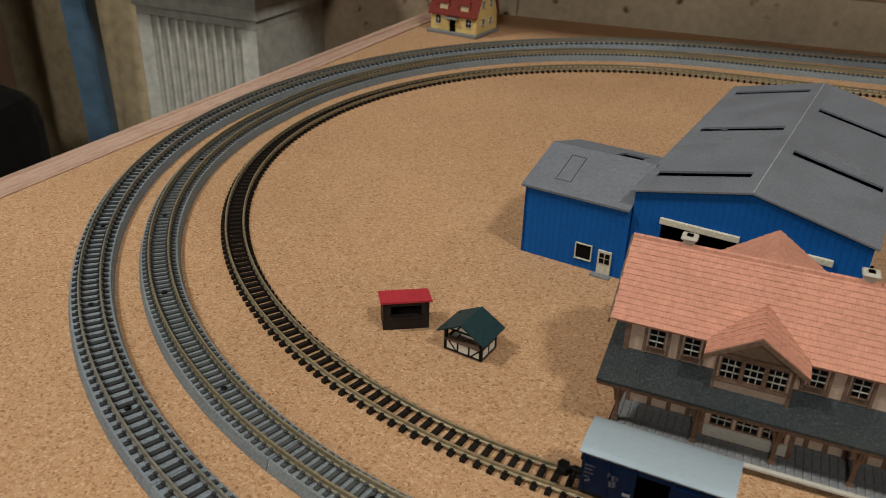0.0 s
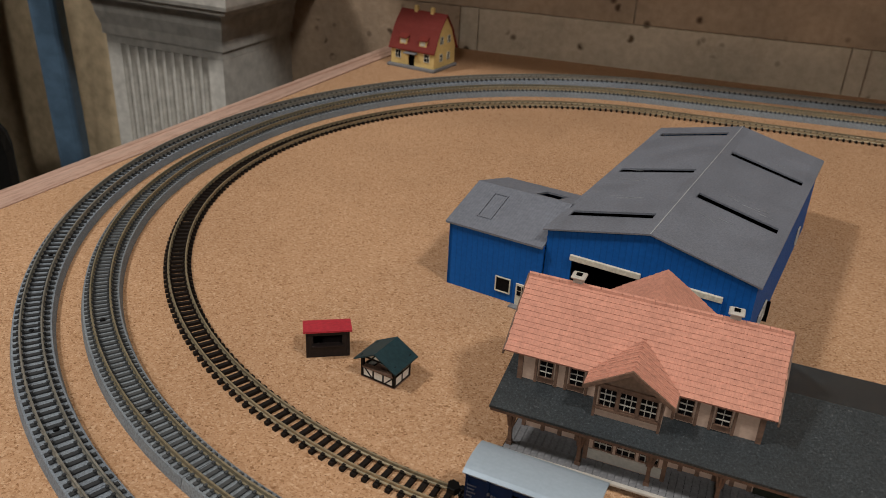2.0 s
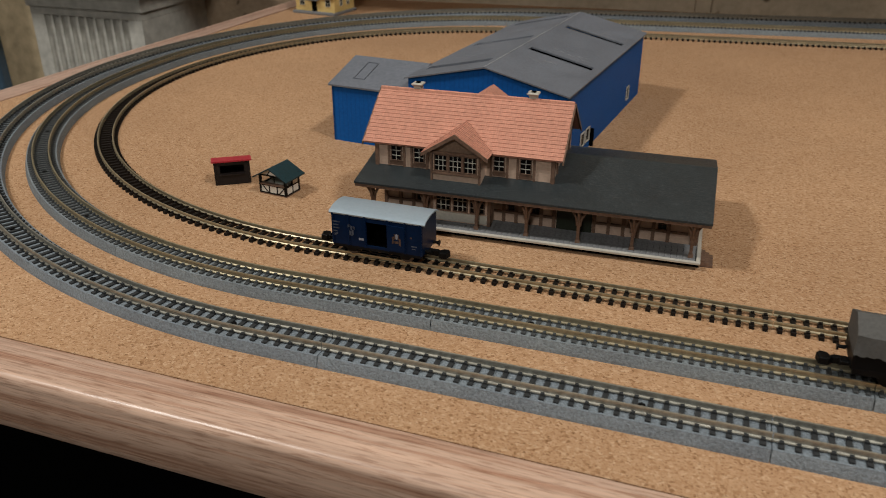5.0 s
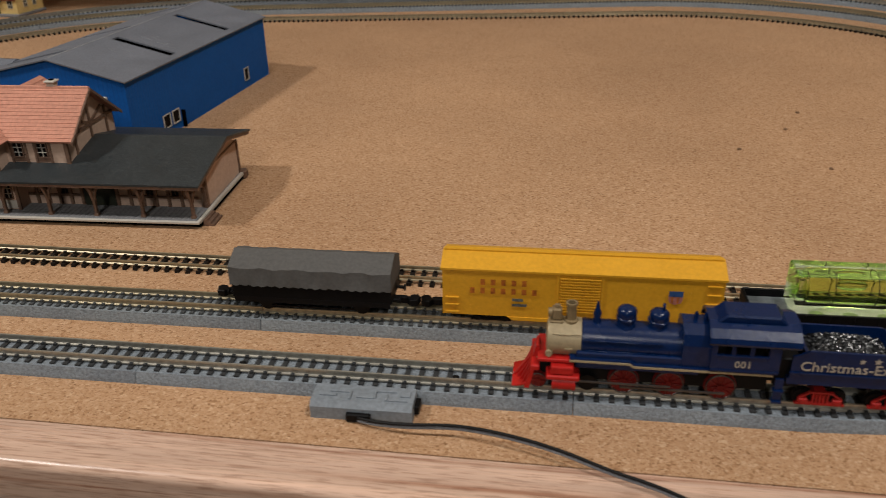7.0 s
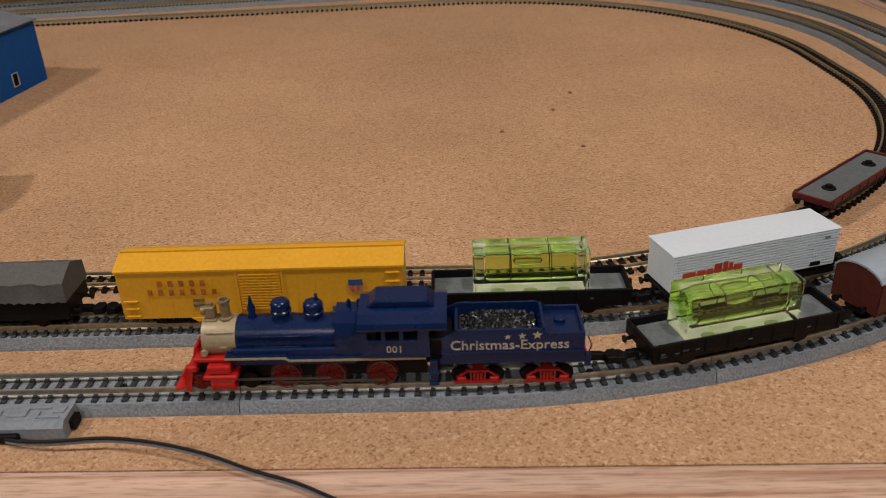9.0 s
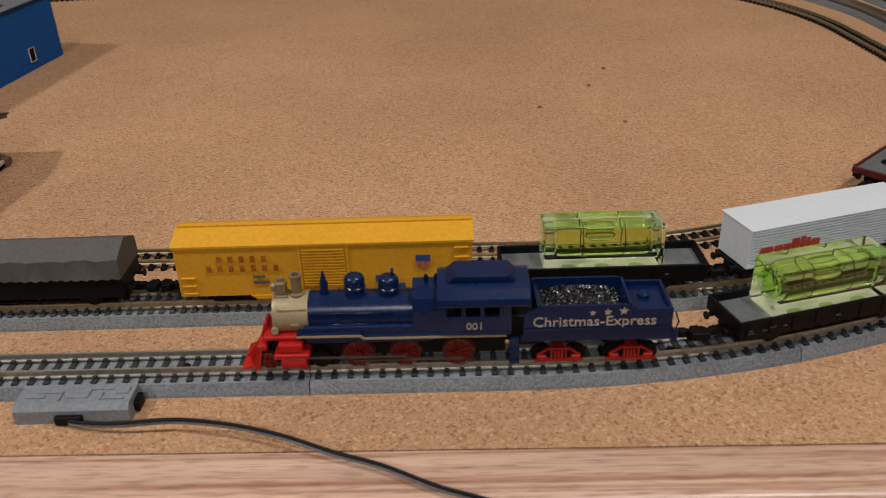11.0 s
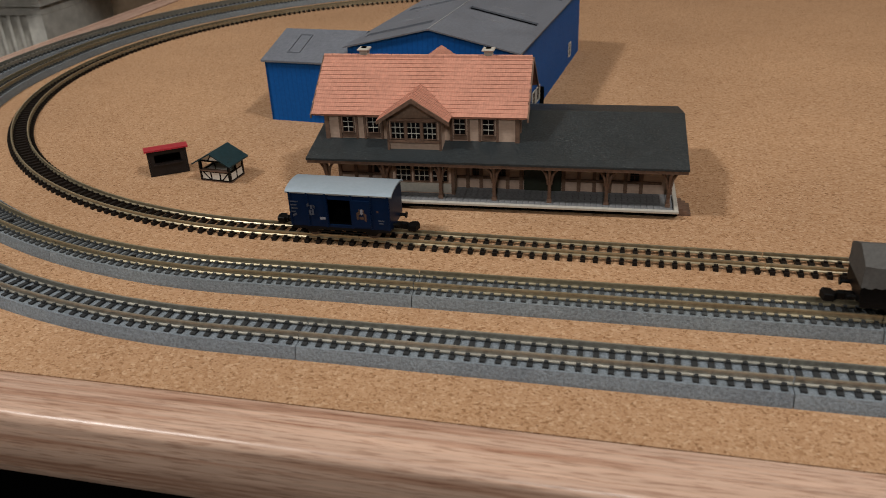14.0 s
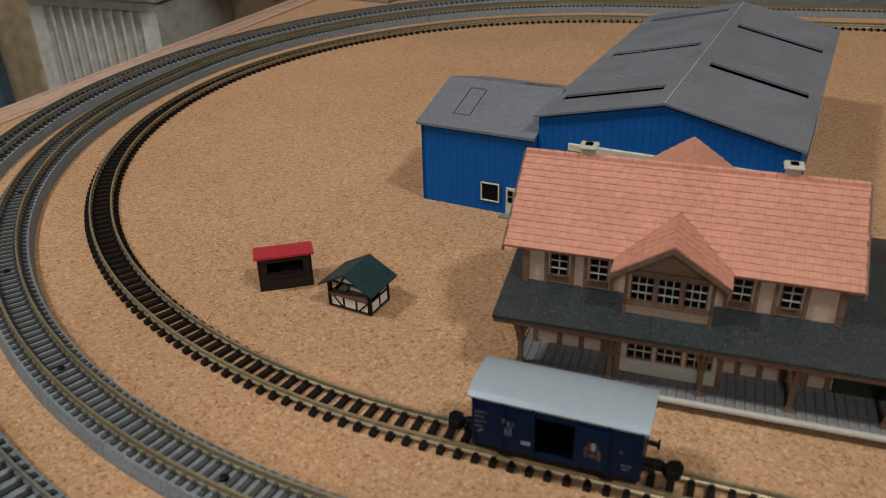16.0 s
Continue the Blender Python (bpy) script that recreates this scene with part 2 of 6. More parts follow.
PLASTER = paint("white_plaster", (0.72, 0.69, 0.62), 0.7, vary=0.08)
YELLOW_WALL = paint("yellow_plaster", (0.68, 0.49, 0.19), 0.65, vary=0.15)
MAROON_TILE = ribbed("maroon_tile", (0.19, 0.034, 0.026), 0.0016, "X", 0.6, 0.0002)
STONE = stone_material("brown_pitted_stone", (0.42, 0.31, 0.21))
STONE_PALE = stone_material("pale_pitted_stone", (0.58, 0.49, 0.365))
STONE_JOINT = paint("mortar", (0.36, 0.265, 0.18), 0.9, grain=200, relief=0.0005, stain=12)
GREY_PAINT = paint("grey_white_painted_wood", (0.54, 0.52, 0.47), 0.5, grain=120, stain=9, relief=0.0002)
BEIGE = paint("beige_wall_paint", (0.55, 0.43, 0.27), 0.8, grain=90, stain=5, relief=0.0006)
ROOM_PAINT = paint("room_wall_paint", (0.45, 0.38, 0.30), 0.9, grain=60, stain=4, relief=0.0005)
BLUE_PANEL = paint("blue_panel", (0.10, 0.17, 0.25), 0.5, grain=80, stain=7, relief=0.0003)
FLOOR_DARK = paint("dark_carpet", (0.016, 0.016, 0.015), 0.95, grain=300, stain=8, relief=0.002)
LOCO_BLUE = paint("deep_blue_engine_paint", (0.0008, 0.0125, 0.062), 0.28, vary=0.14, spec=0.34)
NAVY = paint("dark_navy_van_paint", (0.0024, 0.0115, 0.040), 0.38, vary=0.1, spec=0.12)
LOCO_RED = paint("bright_red_plastic", (0.44, 0.013, 0.010), 0.4, vary=0.12)
# Darker than the pilot's red: shade and oil are put into the colour.
WHEEL_RED = paint("dark_red_wheel_paint", (0.165, 0.009, 0.007), 0.45, vary=0.2)
BOGIE_RED = paint("red_bogie_plastic", (0.30, 0.012, 0.010), 0.45, vary=0.2)
BRONZE = paint("brown_gold_paint", (0.25, 0.185, 0.10), 0.4, 0.3, vary=0.12)
LOCO_GOLD = paint("pale_gold_paint", (0.37, 0.30, 0.185), 0.42, 0.25, vary=0.12)
SILVER = paint("silver_lettering", (0.48, 0.44, 0.36), 0.4, 0.3)
COAL = coal_material()
YELLOW_CAR = paint("yellow_wagon_paint", (0.645, 0.32, 0.018), 0.42, vary=0.08)
RED_MARK = paint("red_mark", (0.44, 0.055, 0.022), 0.5)
BADGE_PINK = paint("faded_pink_print", (0.44, 0.17, 0.13), 0.5, vary=0.2)
DIM_BLUE = paint("faded_blue_print", (0.12, 0.13, 0.12), 0.5, vary=0.3)
FADED_RED = paint("faded_red_print", (0.46, 0.13, 0.018), 0.5, vary=0.35)
BLUE_MARK = paint("blue_mark", (0.03, 0.08, 0.22), 0.5)
CANVAS = paint("grey_canvas", (0.098, 0.095, 0.090), 0.8, vary=0.12, grain=1200)
WAGON_GREY = paint("slate_grey_floor", (0.11, 0.125, 0.13), 0.6)
WAGON_DARK = paint("dark_wagon_side", (0.004, 0.004, 0.0045), 0.5, spec=0.12)
BROWN_CAR = paint("red_brown_wagon_paint", (0.075, 0.018, 0.014), 0.5, vary=0.15, spec=0.15)
DIM_MARK = paint("dim_printed_crest", (0.085, 0.095, 0.125), 0.5, vary=0.5)
DIM_GOLD = paint("dim_gold_print", (0.10, 0.055, 0.035), 0.5, vary=0.4)
DIM_WHITE = paint("dim_white_print", (0.27, 0.27, 0.30), 0.5)
SILVER_ROOF = paint("silver_grey_roof", (0.35, 0.425, 0.49), 0.4, 0.3, vary=0.04, relief=0)
RED_CAR = paint("bright_red_wagon_paint", (0.46, 0.012, 0.012), 0.38, vary=0.1)
GOLD_LINE = paint("gold_ornament", (0.55, 0.36, 0.12), 0.4, 0.3)
ACRYLIC = glass("clear_green_acrylic", (0.975, 1.0, 0.93), 1.49)
VIAL = glass("yellow_green_vial_liquid", (0.82, 0.935, 0.50), 0.94)
VIAL_END = glass("milky_vial_end", (0.80, 0.90, 0.72), 0.90, 0.08)
LEVEL_BASE = paint("pale_level_base", (0.26, 0.26, 0.22), 0.6, vary=0.06)
LEVEL_DOT = paint("grey_green_dot", (0.12, 0.15, 0.06), 0.6, vary=0.06)
BUBBLE = glass("vial_bubble", (0.98, 1.0, 0.95), 0.78)
TERMINAL_GREY = paint("grey_feeder_plastic", (0.215, 0.245, 0.275), 0.5)
CABLE_BLACK = paint("black_cable", (0.003, 0.003, 0.0035), 0.6)
CABLE_GREY = paint("grey_cable", (0.20, 0.21, 0.23), 0.45)
STEEL = paint("worn_steel", (0.10, 0.09, 0.085), 0.4, 0.7, relief=0)
SPECK = paint("dark_cork_crumb", (0.19, 0.105, 0.058), 0.9)

# ---- building helpers ----


def box(bm, x0, x1, y0, y1, z0, z1, bevel=0.0, seg=1):
    vs = [bm.verts.new((x, y, z)) for z in (z0, z1) for y in (y0, y1) for x in (x0, x1)]
    fs = [bm.faces.new([vs[i] for i in f]) for f in ((0, 2, 3, 1), (4, 5, 7, 6), (0, 1, 5, 4), (2, 6, 7, 3), (0, 4, 6, 2), (1, 3, 7, 5))]
    if bevel:
        es = list({e for f in fs for e in f.edges})
        bmesh.ops.bevel(bm, geom=es, offset=bevel, segments=seg, profile=0.5, affect="EDGES")
    return bm


def prism(bm, outline, axis, a, b, bevel=0.0):
    """A polygon drawn across an axis, drawn out from a to b. axis X: outline (y, z); Y: (x, z); Z: (x, y)."""
    put = {"X": lambda p, t: (t, p[0], p[1]), "Y": lambda p, t: (p[0], t, p[1]), "Z": lambda p, t: (p[0], p[1], t)}[axis]
    lo, hi = [bm.verts.new(put(p, a)) for p in outline], [bm.verts.new(put(p, b)) for p in outline]
    n = len(outline)
    fs = [bm.faces.new(lo[::-1]), bm.faces.new(hi)]
    fs += [bm.faces.new((lo[i], lo[(i + 1) % n], hi[(i + 1) % n], hi[i])) for i in range(n)]
    bmesh.ops.recalc_face_normals(bm, faces=fs)
    if bevel:
        es = list({e for f in fs[:2] for e in f.edges})
        bmesh.ops.bevel(bm, geom=es, offset=bevel, segments=1, profile=0.5, affect="EDGES")
    return bm


def turned(bm, profile, centre, axis="Z", seg=16):
    """A lathe form: profile of (radius, height) about an axis through centre."""
    cx, cy, cz = centre
    rings = []
    for r, h in profile:
        ring = []
        for i in range(seg):
            a = 2 * math.pi * i / seg
            c, s = r * math.cos(a), r * math.sin(a)
            ring.append(bm.verts.new({"Z": (cx + c, cy + s, cz + h), "X": (cx + h, cy + c, cz + s), "Y": (cx + s, cy + h, cz + c)}[axis]))
        rings.append(ring)
    fs = []
    for p, q in zip(rings, rings[1:]):
        fs += [bm.faces.new((p[i], p[(i + 1) % seg], q[(i + 1) % seg], q[i])) for i in range(seg)]
    fs += [bm.faces.new(rings[0][::-1]), bm.faces.new(rings[-1])]
    for f in fs[:-2]:
        f.smooth = True
    bmesh.ops.recalc_face_normals(bm, faces=fs)
    for e in {e for f in fs for e in f.edges}:
        e.smooth = e.calc_face_angle(0.0) < 0.65
    return bm


def tube(bm, pts, r, seg=8):
    """A round bar along a line of points."""
    pts = [Vector(p) for p in pts]
    rings = []
    for i, p in enumerate(pts):
        d = (pts[min(i + 1, len(pts) - 1)] - pts[max(i - 1, 0)]).normalized()
        u = d.cross(Vector((0, 0, 1)))
        u = u.normalized() if u.length > 1e-6 else Vector((1, 0, 0))
        w = d.cross(u)
        rings.append([bm.verts.new(p + r * (math.cos(t) * u + math.sin(t) * w)) for t in [2 * math.pi * k / seg for k in range(seg)]])
    fs = []
    for p, q in zip(rings, rings[1:]):
        fs += [bm.faces.new((p[i], p[(i + 1) % seg], q[(i + 1) % seg], q[i])) for i in range(seg)]
    for f in fs:
        f.smooth = True
    fs += [bm.faces.new(rings[0][::-1]), bm.faces.new(rings[-1])]
    bmesh.ops.recalc_face_normals(bm, faces=fs)
    return bm


def spline(pts, n=8):
    """A smooth line through the points."""
    pts = [Vector(p) for p in pts]
    out = []
    for i in range(len(pts) - 1):
        a, b, c, d = pts[max(i - 1, 0)], pts[i], pts[i + 1], pts[min(i + 2, len(pts) - 1)]
        for k in range(n):
            t = k / n
            out.append(0.5 * ((2 * b) + (c - a) * t + (2 * a - 5 * b + 4 * c - d) * t * t + (3 * b - a - 3 * c + d) * t ** 3))
    return out + [pts[-1]]


def to_mesh(name, bm, material):
    me = bpy.data.meshes.new(name)
    bm.to_mesh(me)
    bm.free()
    me.materials.append(material)
    return me


def part(name, bm, material, parent, label="", m=None):
    """One mesh object under a thing or a part; bm may also be a finished mesh that several pieces share."""
    me = to_mesh(name, bm, material) if isinstance(bm, bmesh.types.BMesh) else bm
    ob = new(name, me)
    ob.parent = parent
    if m is not None:
        ob.matrix_basis = m
    return tagged(ob, label)


def thing(name, label, category, m=None, group="", kind=""):
    ob = new(name)
    ob.empty_display_size = 0.005
    if m is not None:
        ob.matrix_basis = m
    return tagged(ob, label, category, group, kind)


def solid(name, bm, material, label, category, m=None, group="", kind=""):
    ob = new(name, to_mesh(name, bm, material))
    if m is not None:
        ob.matrix_basis = m
    return tagged(ob, label, category, group, kind)


def B():
    return bmesh.new()


def letters(text, size, depth=0.00006):
    """A mesh of raised lettering, lying in x and z, with its left foot at the origin."""
    c = bpy.data.curves.new("lettering", "FONT")
    c.body, c.size, c.extrude, c.resolution_u, c.offset = text, size, depth, 2, size * 0.004
    ob = bpy.data.objects.new("lettering", c)
    scene.collection.objects.link(ob)
    bpy.context.view_layer.update()
    me = bpy.data.meshes.new_from_object(ob.evaluated_get(bpy.context.evaluated_depsgraph_get()))
    bpy.data.objects.remove(ob)
    me.transform(pose(0, 0, 0, 90, 0, 0))
    me.materials.clear()
    me.materials.append(SILVER)
    return me


# ---- the layout board ----
# Cork top at z = 0. The board's front runs along x.
RIGHT, FRONT, BACK = 0.560, 0.0625, 0.620
BOARD_Z = -0.0105

cork = B()
prism(cork, [(-0.287, FRONT + 0.0057), (RIGHT, FRONT - 0.0082), (RIGHT, 0.7000), (-0.2680, 0.6190)], "Z", BOARD_Z + 0.001, 0.0)
solid("cork_board", cork, CORK, "warm tan pressed cork sheet covering the layout table", "board", kind="structure")

NOSE = [(0.0, 0.0005), (0.0030, 0.0009), (0.0080, 0.0011), (0.0118, 0.0010)]
NOSE += [(0.0124 + 0.0023 * math.sin(radians(a)), -0.0013 + 0.0023 * math.cos(radians(a))) for a in range(0, 91, 10)]
NOSE += [(0.0148, -0.0040), (0.0148, -0.0154), (0.0143, -0.0165), (0.0130, -0.0168), (0.0, -0.0168)]


def smooth_long(bm):
    """Soft shading on all faces but the end caps."""
    for f in bm.faces:
        f.smooth = len(f.verts) == 4
    for e in bm.edges:
        e.smooth = e.calc_face_angle(0.0) < 0.5
    return bm


trim_front = B()
prism(trim_front, [(-y, z) for y, z in NOSE], "X", -0.3055, RIGHT + 0.02)
smooth_long(trim_front)
solid("trim_front", trim_front, TRIM_X, "pale pinkish wood-grain laminate edging with a rounded nose", "trim", pose(0, FRONT, 0, 0, 0, -0.94), kind="structure")
trim_left = B()
prism(trim_left, [(-y * 1.22, z) for y, z in NOSE], "Y", 0, 0.5530)
smooth_long(trim_left)
solid("trim_left", trim_left, TRIM_Y, "pale pinkish wood-grain laminate edging with a rounded nose", "trim", Matrix.Translation((-0.2868, FRONT + 0.0050, 0)) @ pose(0, 0, 0, 0, 0, -1.9), kind="structure")
trim_right = B()
prism(trim_right, [(y, z) for y, z in NOSE], "Y", FRONT - 0.008, BACK)
solid("trim_right", trim_right, TRIM_Y, "pale pinkish wood-grain laminate edging with a rounded nose", "trim", Matrix.Translation((RIGHT, 0, 0)), kind="structure")

# Added near-black box that paints the shade under the board.
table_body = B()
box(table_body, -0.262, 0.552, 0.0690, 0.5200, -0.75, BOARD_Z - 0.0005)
solid("table_body", table_body, DARK, "near-black box added for the shade under the board", "table", kind="structure")

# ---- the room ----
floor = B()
# Floor colour is near-black: the shade under the table is painted in.
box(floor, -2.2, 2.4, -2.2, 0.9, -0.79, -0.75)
solid("floor", floor, FLOOR_DARK, "floor painted near-black for the shade under the table", "floor", kind="structure")
ceiling = B()
box(ceiling, -2.2, 2.4, -2.2, 0.9, 1.75, 1.79)
solid("ceiling", ceiling, ROOM_PAINT, "plain pale ceiling", "ceiling", kind="structure")
for nm, dims in (("wall_south", (-2.2, 2.4, -2.24, -2.2)), ("wall_west", (-2.24, -2.2, -2.2, 0.9)), ("wall_east", (2.4, 2.44, -2.2, 0.9))):
    bm = B()
    box(bm, *dims, -0.79, 1.79)
    solid(nm, bm, ROOM_PAINT, "plain beige painted room wall", "wall", kind="structure")

# Stone wall behind the table: blocks in courses, joints set back.
WALL = pose(-0.2, 0.626, 0, 0, 0, 5.6)
wall_north = B()
box(wall_north, -0.345, 2.7, 0.0025, 0.06, -0.79, 1.79)
wall_ob = solid("wall_north", wall_north, STONE_JOINT, "pitted beige-brown stone block wall behind the table", "wall", WALL, kind="structure")
rng = random.Random(5)
course_z = [-0.20, -0.085, 0.034, 0.155, 0.29]
for ci in range(4):
    if ci == 1:
        cuts = [-0.345, -0.036, -0.020, 0.258, 0.271, 0.555, 0.840]
    else:
        cuts = [-0.345]
        while cuts[-1] < 0.95:
            cuts.append(cuts[-1] + (0.16 if len(cuts) == 1 else 0.283) + rng.uniform(-0.02, 0.02))
    for xa, xb in zip(cuts, cuts[1:]):
        bm = B()
        back = 0.0004 if xb - xa < 0.03 else rng.uniform(-0.001, 0.0005)
        box(bm, xa + 0.0004, xb - 0.0004, back, 0.02, course_z[ci] + 0.0002, course_z[ci + 1] - 0.0002, 0.0005, 1)
        # Brown stone on the lower left blocks puts the shade there into colour.
        part("stone_block", bm, STONE_PALE if ci <= 1 and xa > -0.1 else STONE, wall_ob)

# Unseen lowered bulkhead along the wall, added to shade the table's back
bm = B()
box(bm, -0.19, 2.6, -0.176, -0.004, 0.215, 1.76)
solid("wall_bulkhead", bm, ROOM_PAINT, "unseen plain bulkhead added to shade the back of the table", "wall", WALL, kind="structure")

# Fluted pilaster on a painted mantelpiece, standing at the wall past the table's end.
pil = thing("fluted_pilaster", "grey-white painted wooden pilaster with fluted front and stepped cornice", "pilaster", pose(-0.39, 0.512, 0), kind="structure")
shaft = B()
W = 0.118
outline = [(0.0, 0.128), (-W, 0.128), (-W, 0.0), (-W + 0.012, 0.0)]
n = 10
fw = (W - 0.026) / n
for i in range(n):
    x0 = -W + 0.013 + i * fw
    for k in range(0, 11):
        a = math.pi * k / 10
        outline.append((x0 + fw / 2 - (fw / 2 - 0.0012) * math.cos(a), 0.0042 * math.sin(a)))
outline += [(0.0, 0.0)]
prism(shaft, outline[::-1], "Z", -0.75, -0.0105)
part("shaft", shaft, GREY_PAINT, pil)
part("necking", box(B(), -W, 0.0, 0.0, 0.128, -0.0103, -0.0032), GREY_PAINT, pil)


def moulding(profile, w, d):
    """A stack of rectangles that step out by the profile (out, height), round three sides."""
    bm = B()
    rings = [[bm.verts.new(p) for p in ((-w - o, d, z), (-w - o, -o, z), (o, -o, z), (o, d, z))] for o, z in profile]
    for p, q in zip(rings, rings[1:]):
        for k in range(4):
            bm.faces.new((p[k], p[(k + 1) % 4], q[(k + 1) % 4], q[k]))
    bm.faces.new(rings[0][::-1])
    bm.faces.new(rings[-1])
    bmesh.ops.recalc_face_normals(bm, faces=bm.faces)
    return bm


cove = [(0.0055 + 0.0155 * (1 - math.cos(radians(a))), 0.0040 + 0.0110 * math.sin(radians(a))) for a in range(0, 91, 10)]
part("cornice", moulding([(o, z + 0.0150 - 0.0064 * (i == 0)) for i, (o, z) in enumerate([(0.0020, -0.0118), (0.0022, -0.0100), (0.0045, -0.0022), (0.0052, 0.0005), (0.0050, 0.0038)] + cove + [(0.0225, 0.0152), (0.0228, 0.0180), (0.0215, 0.0185)])], W, 0.128), GREY_PAINT, pil)
part("cap", moulding([(0.0260, 0.0337), (0.0285, 0.0350), (0.0295, 0.0380), (0.0300, 0.0900)], W, 0.128), GREY_PAINT, pil)

# Things far to the side of the table.
bm = B()
box(bm, -2.2, -0.545, 0.585, 0.60, -0.75, 0.30)
solid("wall_panel", bm, BEIGE, "beige painted wall beside the pilaster", "wall", kind="structure")
bm = B()
box(bm, -0.0120, 0.0120, -0.010, 0.010, -0.55, 0.45, 0.004, 2)
solid("leaning_plank", bm, BLUE_PANEL, "blue-grey painted plank leaning at the side wall", "plank", pose(-0.592, 0.536, -0.19, 8, 3, 20))
bm = B()
box(bm, -0.10, 0.10, -0.06, 0.06, -0.75, -0.045, 0.03, 4)
solid("dark_armchair", bm, BLACK, "dark upholstered seat beside the table", "chair", pose(-0.60, 0.345, 0, 0, 0, 15))
bm = B()
box(bm, -0.02, 0.02, -0.035, 0.035, -0.75, 0.6, 0.004, 2)
solid("door_frame", bm, TIMBER, "dark brown upright door frame", "frame", pose(-0.695, 0.49, 0, 0, 0, 20), kind="structure")
# Added near-black panel paints the darkness of the doorway.
bm = B()
box(bm, -0.56, -0.025, -0.012, 0.012, -0.75, 0.9, 0.002)
solid("door_1", bm, DARK, "near-black panel standing in for the dark doorway beside the brown frame", "door", pose(-0.695, 0.50, 0, 0, 0, 20), kind="structure")

# ---- railway track ----


class Loop:
    """A closed run of track: a rounded four-sided ring given by its front, right, back and left lines and four bend radii; s runs towards +x."""

    def __init__(self, front, tilt, right, lean_right, back, slant, left, lean_left, radii):
        lines = [(Vector((0.1, front)), radians(tilt)), (Vector((right, 0.33)), radians(90 + lean_right)), (Vector((0.1, back)), radians(180 + slant)), (Vector((left, 0.33)), radians(270 + lean_left))]
        ways = [Vector((math.cos(h), math.sin(h))) for _, h in lines]
        corners, tangents, turns = [], [], []
        for i in range(4):
            k = (i + 1) % 4
            gap = lines[k][0] - lines[i][0]
            run = (gap.x * ways[k].y - gap.y * ways[k].x) / (ways[i].x * ways[k].y - ways[i].y * ways[k].x)
            corners.append(lines[i][0] + ways[i] * run)
            turns.append((lines[k][1] - lines[i][1]) % (2 * math.pi))
            tangents.append(radii[i] * math.tan(turns[i] / 2))
        self.start, self.h0 = corners[3] + ways[0] * tangents[3], lines[0][1]
        self.legs = []
        for i in range(4):
            straight = (corners[i] - corners[i - 1]).length - tangents[i] - tangents[i - 1]
            self.legs += [(max(0.0, straight), 0), (turns[i] * radii[i], radii[i])]
        self.length = sum(n for n, _ in self.legs)

    def at(self, s):
        """Place and heading at a way s along the loop."""
        s %= self.length
        p, h = self.start.copy(), self.h0
        for n, r in self.legs:
            run = min(s, n)
            if r == 0:
                p = p + Vector((math.cos(h), math.sin(h))) * run
            else:
                c = p + Vector((-math.sin(h), math.cos(h))) * r
                h += run / r
                p = c - Vector((-math.sin(h), math.cos(h))) * r
            s -= run
            if s <= 1e-9:
                break
        return p, h

    def stand(self, s, z=0.0):
        p, h = self.at(s)
        return pose(p.x, p.y, z, 0, 0, math.degrees(h))

    def near(self, x, y):
        """The way along to the point of the loop that is nearest to a place."""
        steps = [self.length * i / 4000 for i in range(4000)]
        return min(steps, key=lambda s: (self.at(s)[0] - Vector((x, y))).length)


OUTER = Loop(0.0857, -0.4, 0.5317, 4.25, 0.6175, 9.2, -0.2668, -1.46, (0.2628, 0.2203, 0.2660, 0.2425))
MIDDLE = Loop(0.1136, 0.0, 0.4976, -1.2, 0.5767, 8.2, -0.2445, 0.45, (0.2104, 0.2102, 0.2166, 0.2104))
INNER = Loop(0.1423, -0.82, 0.4702, 0.6, 0.5408, 6.2, -0.2240, -0.64, (0.1926, 0.1840, 0.1934, 0.1879))
RAIL_TOP, RAIL_TOP_LOW = 0.0058, 0.0027


def swept(bm, loop, s0, s1, outline, step=0.006):
    """A profile of (across, up) drawn along the loop."""
    n = max(2, int((s1 - s0) / step))
    rings = []
    for i in range(n + 1):
        p, h = loop.at(s0 + (s1 - s0) * i / n)
        side = Vector((math.sin(h), -math.cos(h)))
        rings.append([bm.verts.new((p.x + side.x * a, p.y + side.y * a, z)) for a, z in outline])
    k = len(outline)
    fs = []
    for p, q in zip(rings, rings[1:]):
        fs += [bm.faces.new((p[i], p[(i + 1) % k], q[(i + 1) % k], q[i])) for i in range(k)]
    fs += [bm.faces.new(rings[0][::-1]), bm.faces.new(rings[-1])]
    bmesh.ops.recalc_face_normals(bm, faces=fs)
    return bm


def sleeper_mesh(name, half, width, z0, z1, material, chair):
    bm = B()
    box(bm, -width / 2, width / 2, -half, half, z0, z1)
    for g in (-1, 1):
        for o in (-1, 1):
            y = g * 0.00325 + o * 0.00072
            box(bm, -width * 0.36, width * 0.36, y - 0.00045, y + 0.00045, z1, z1 + chair)
    return to_mesh(name, bm, material)


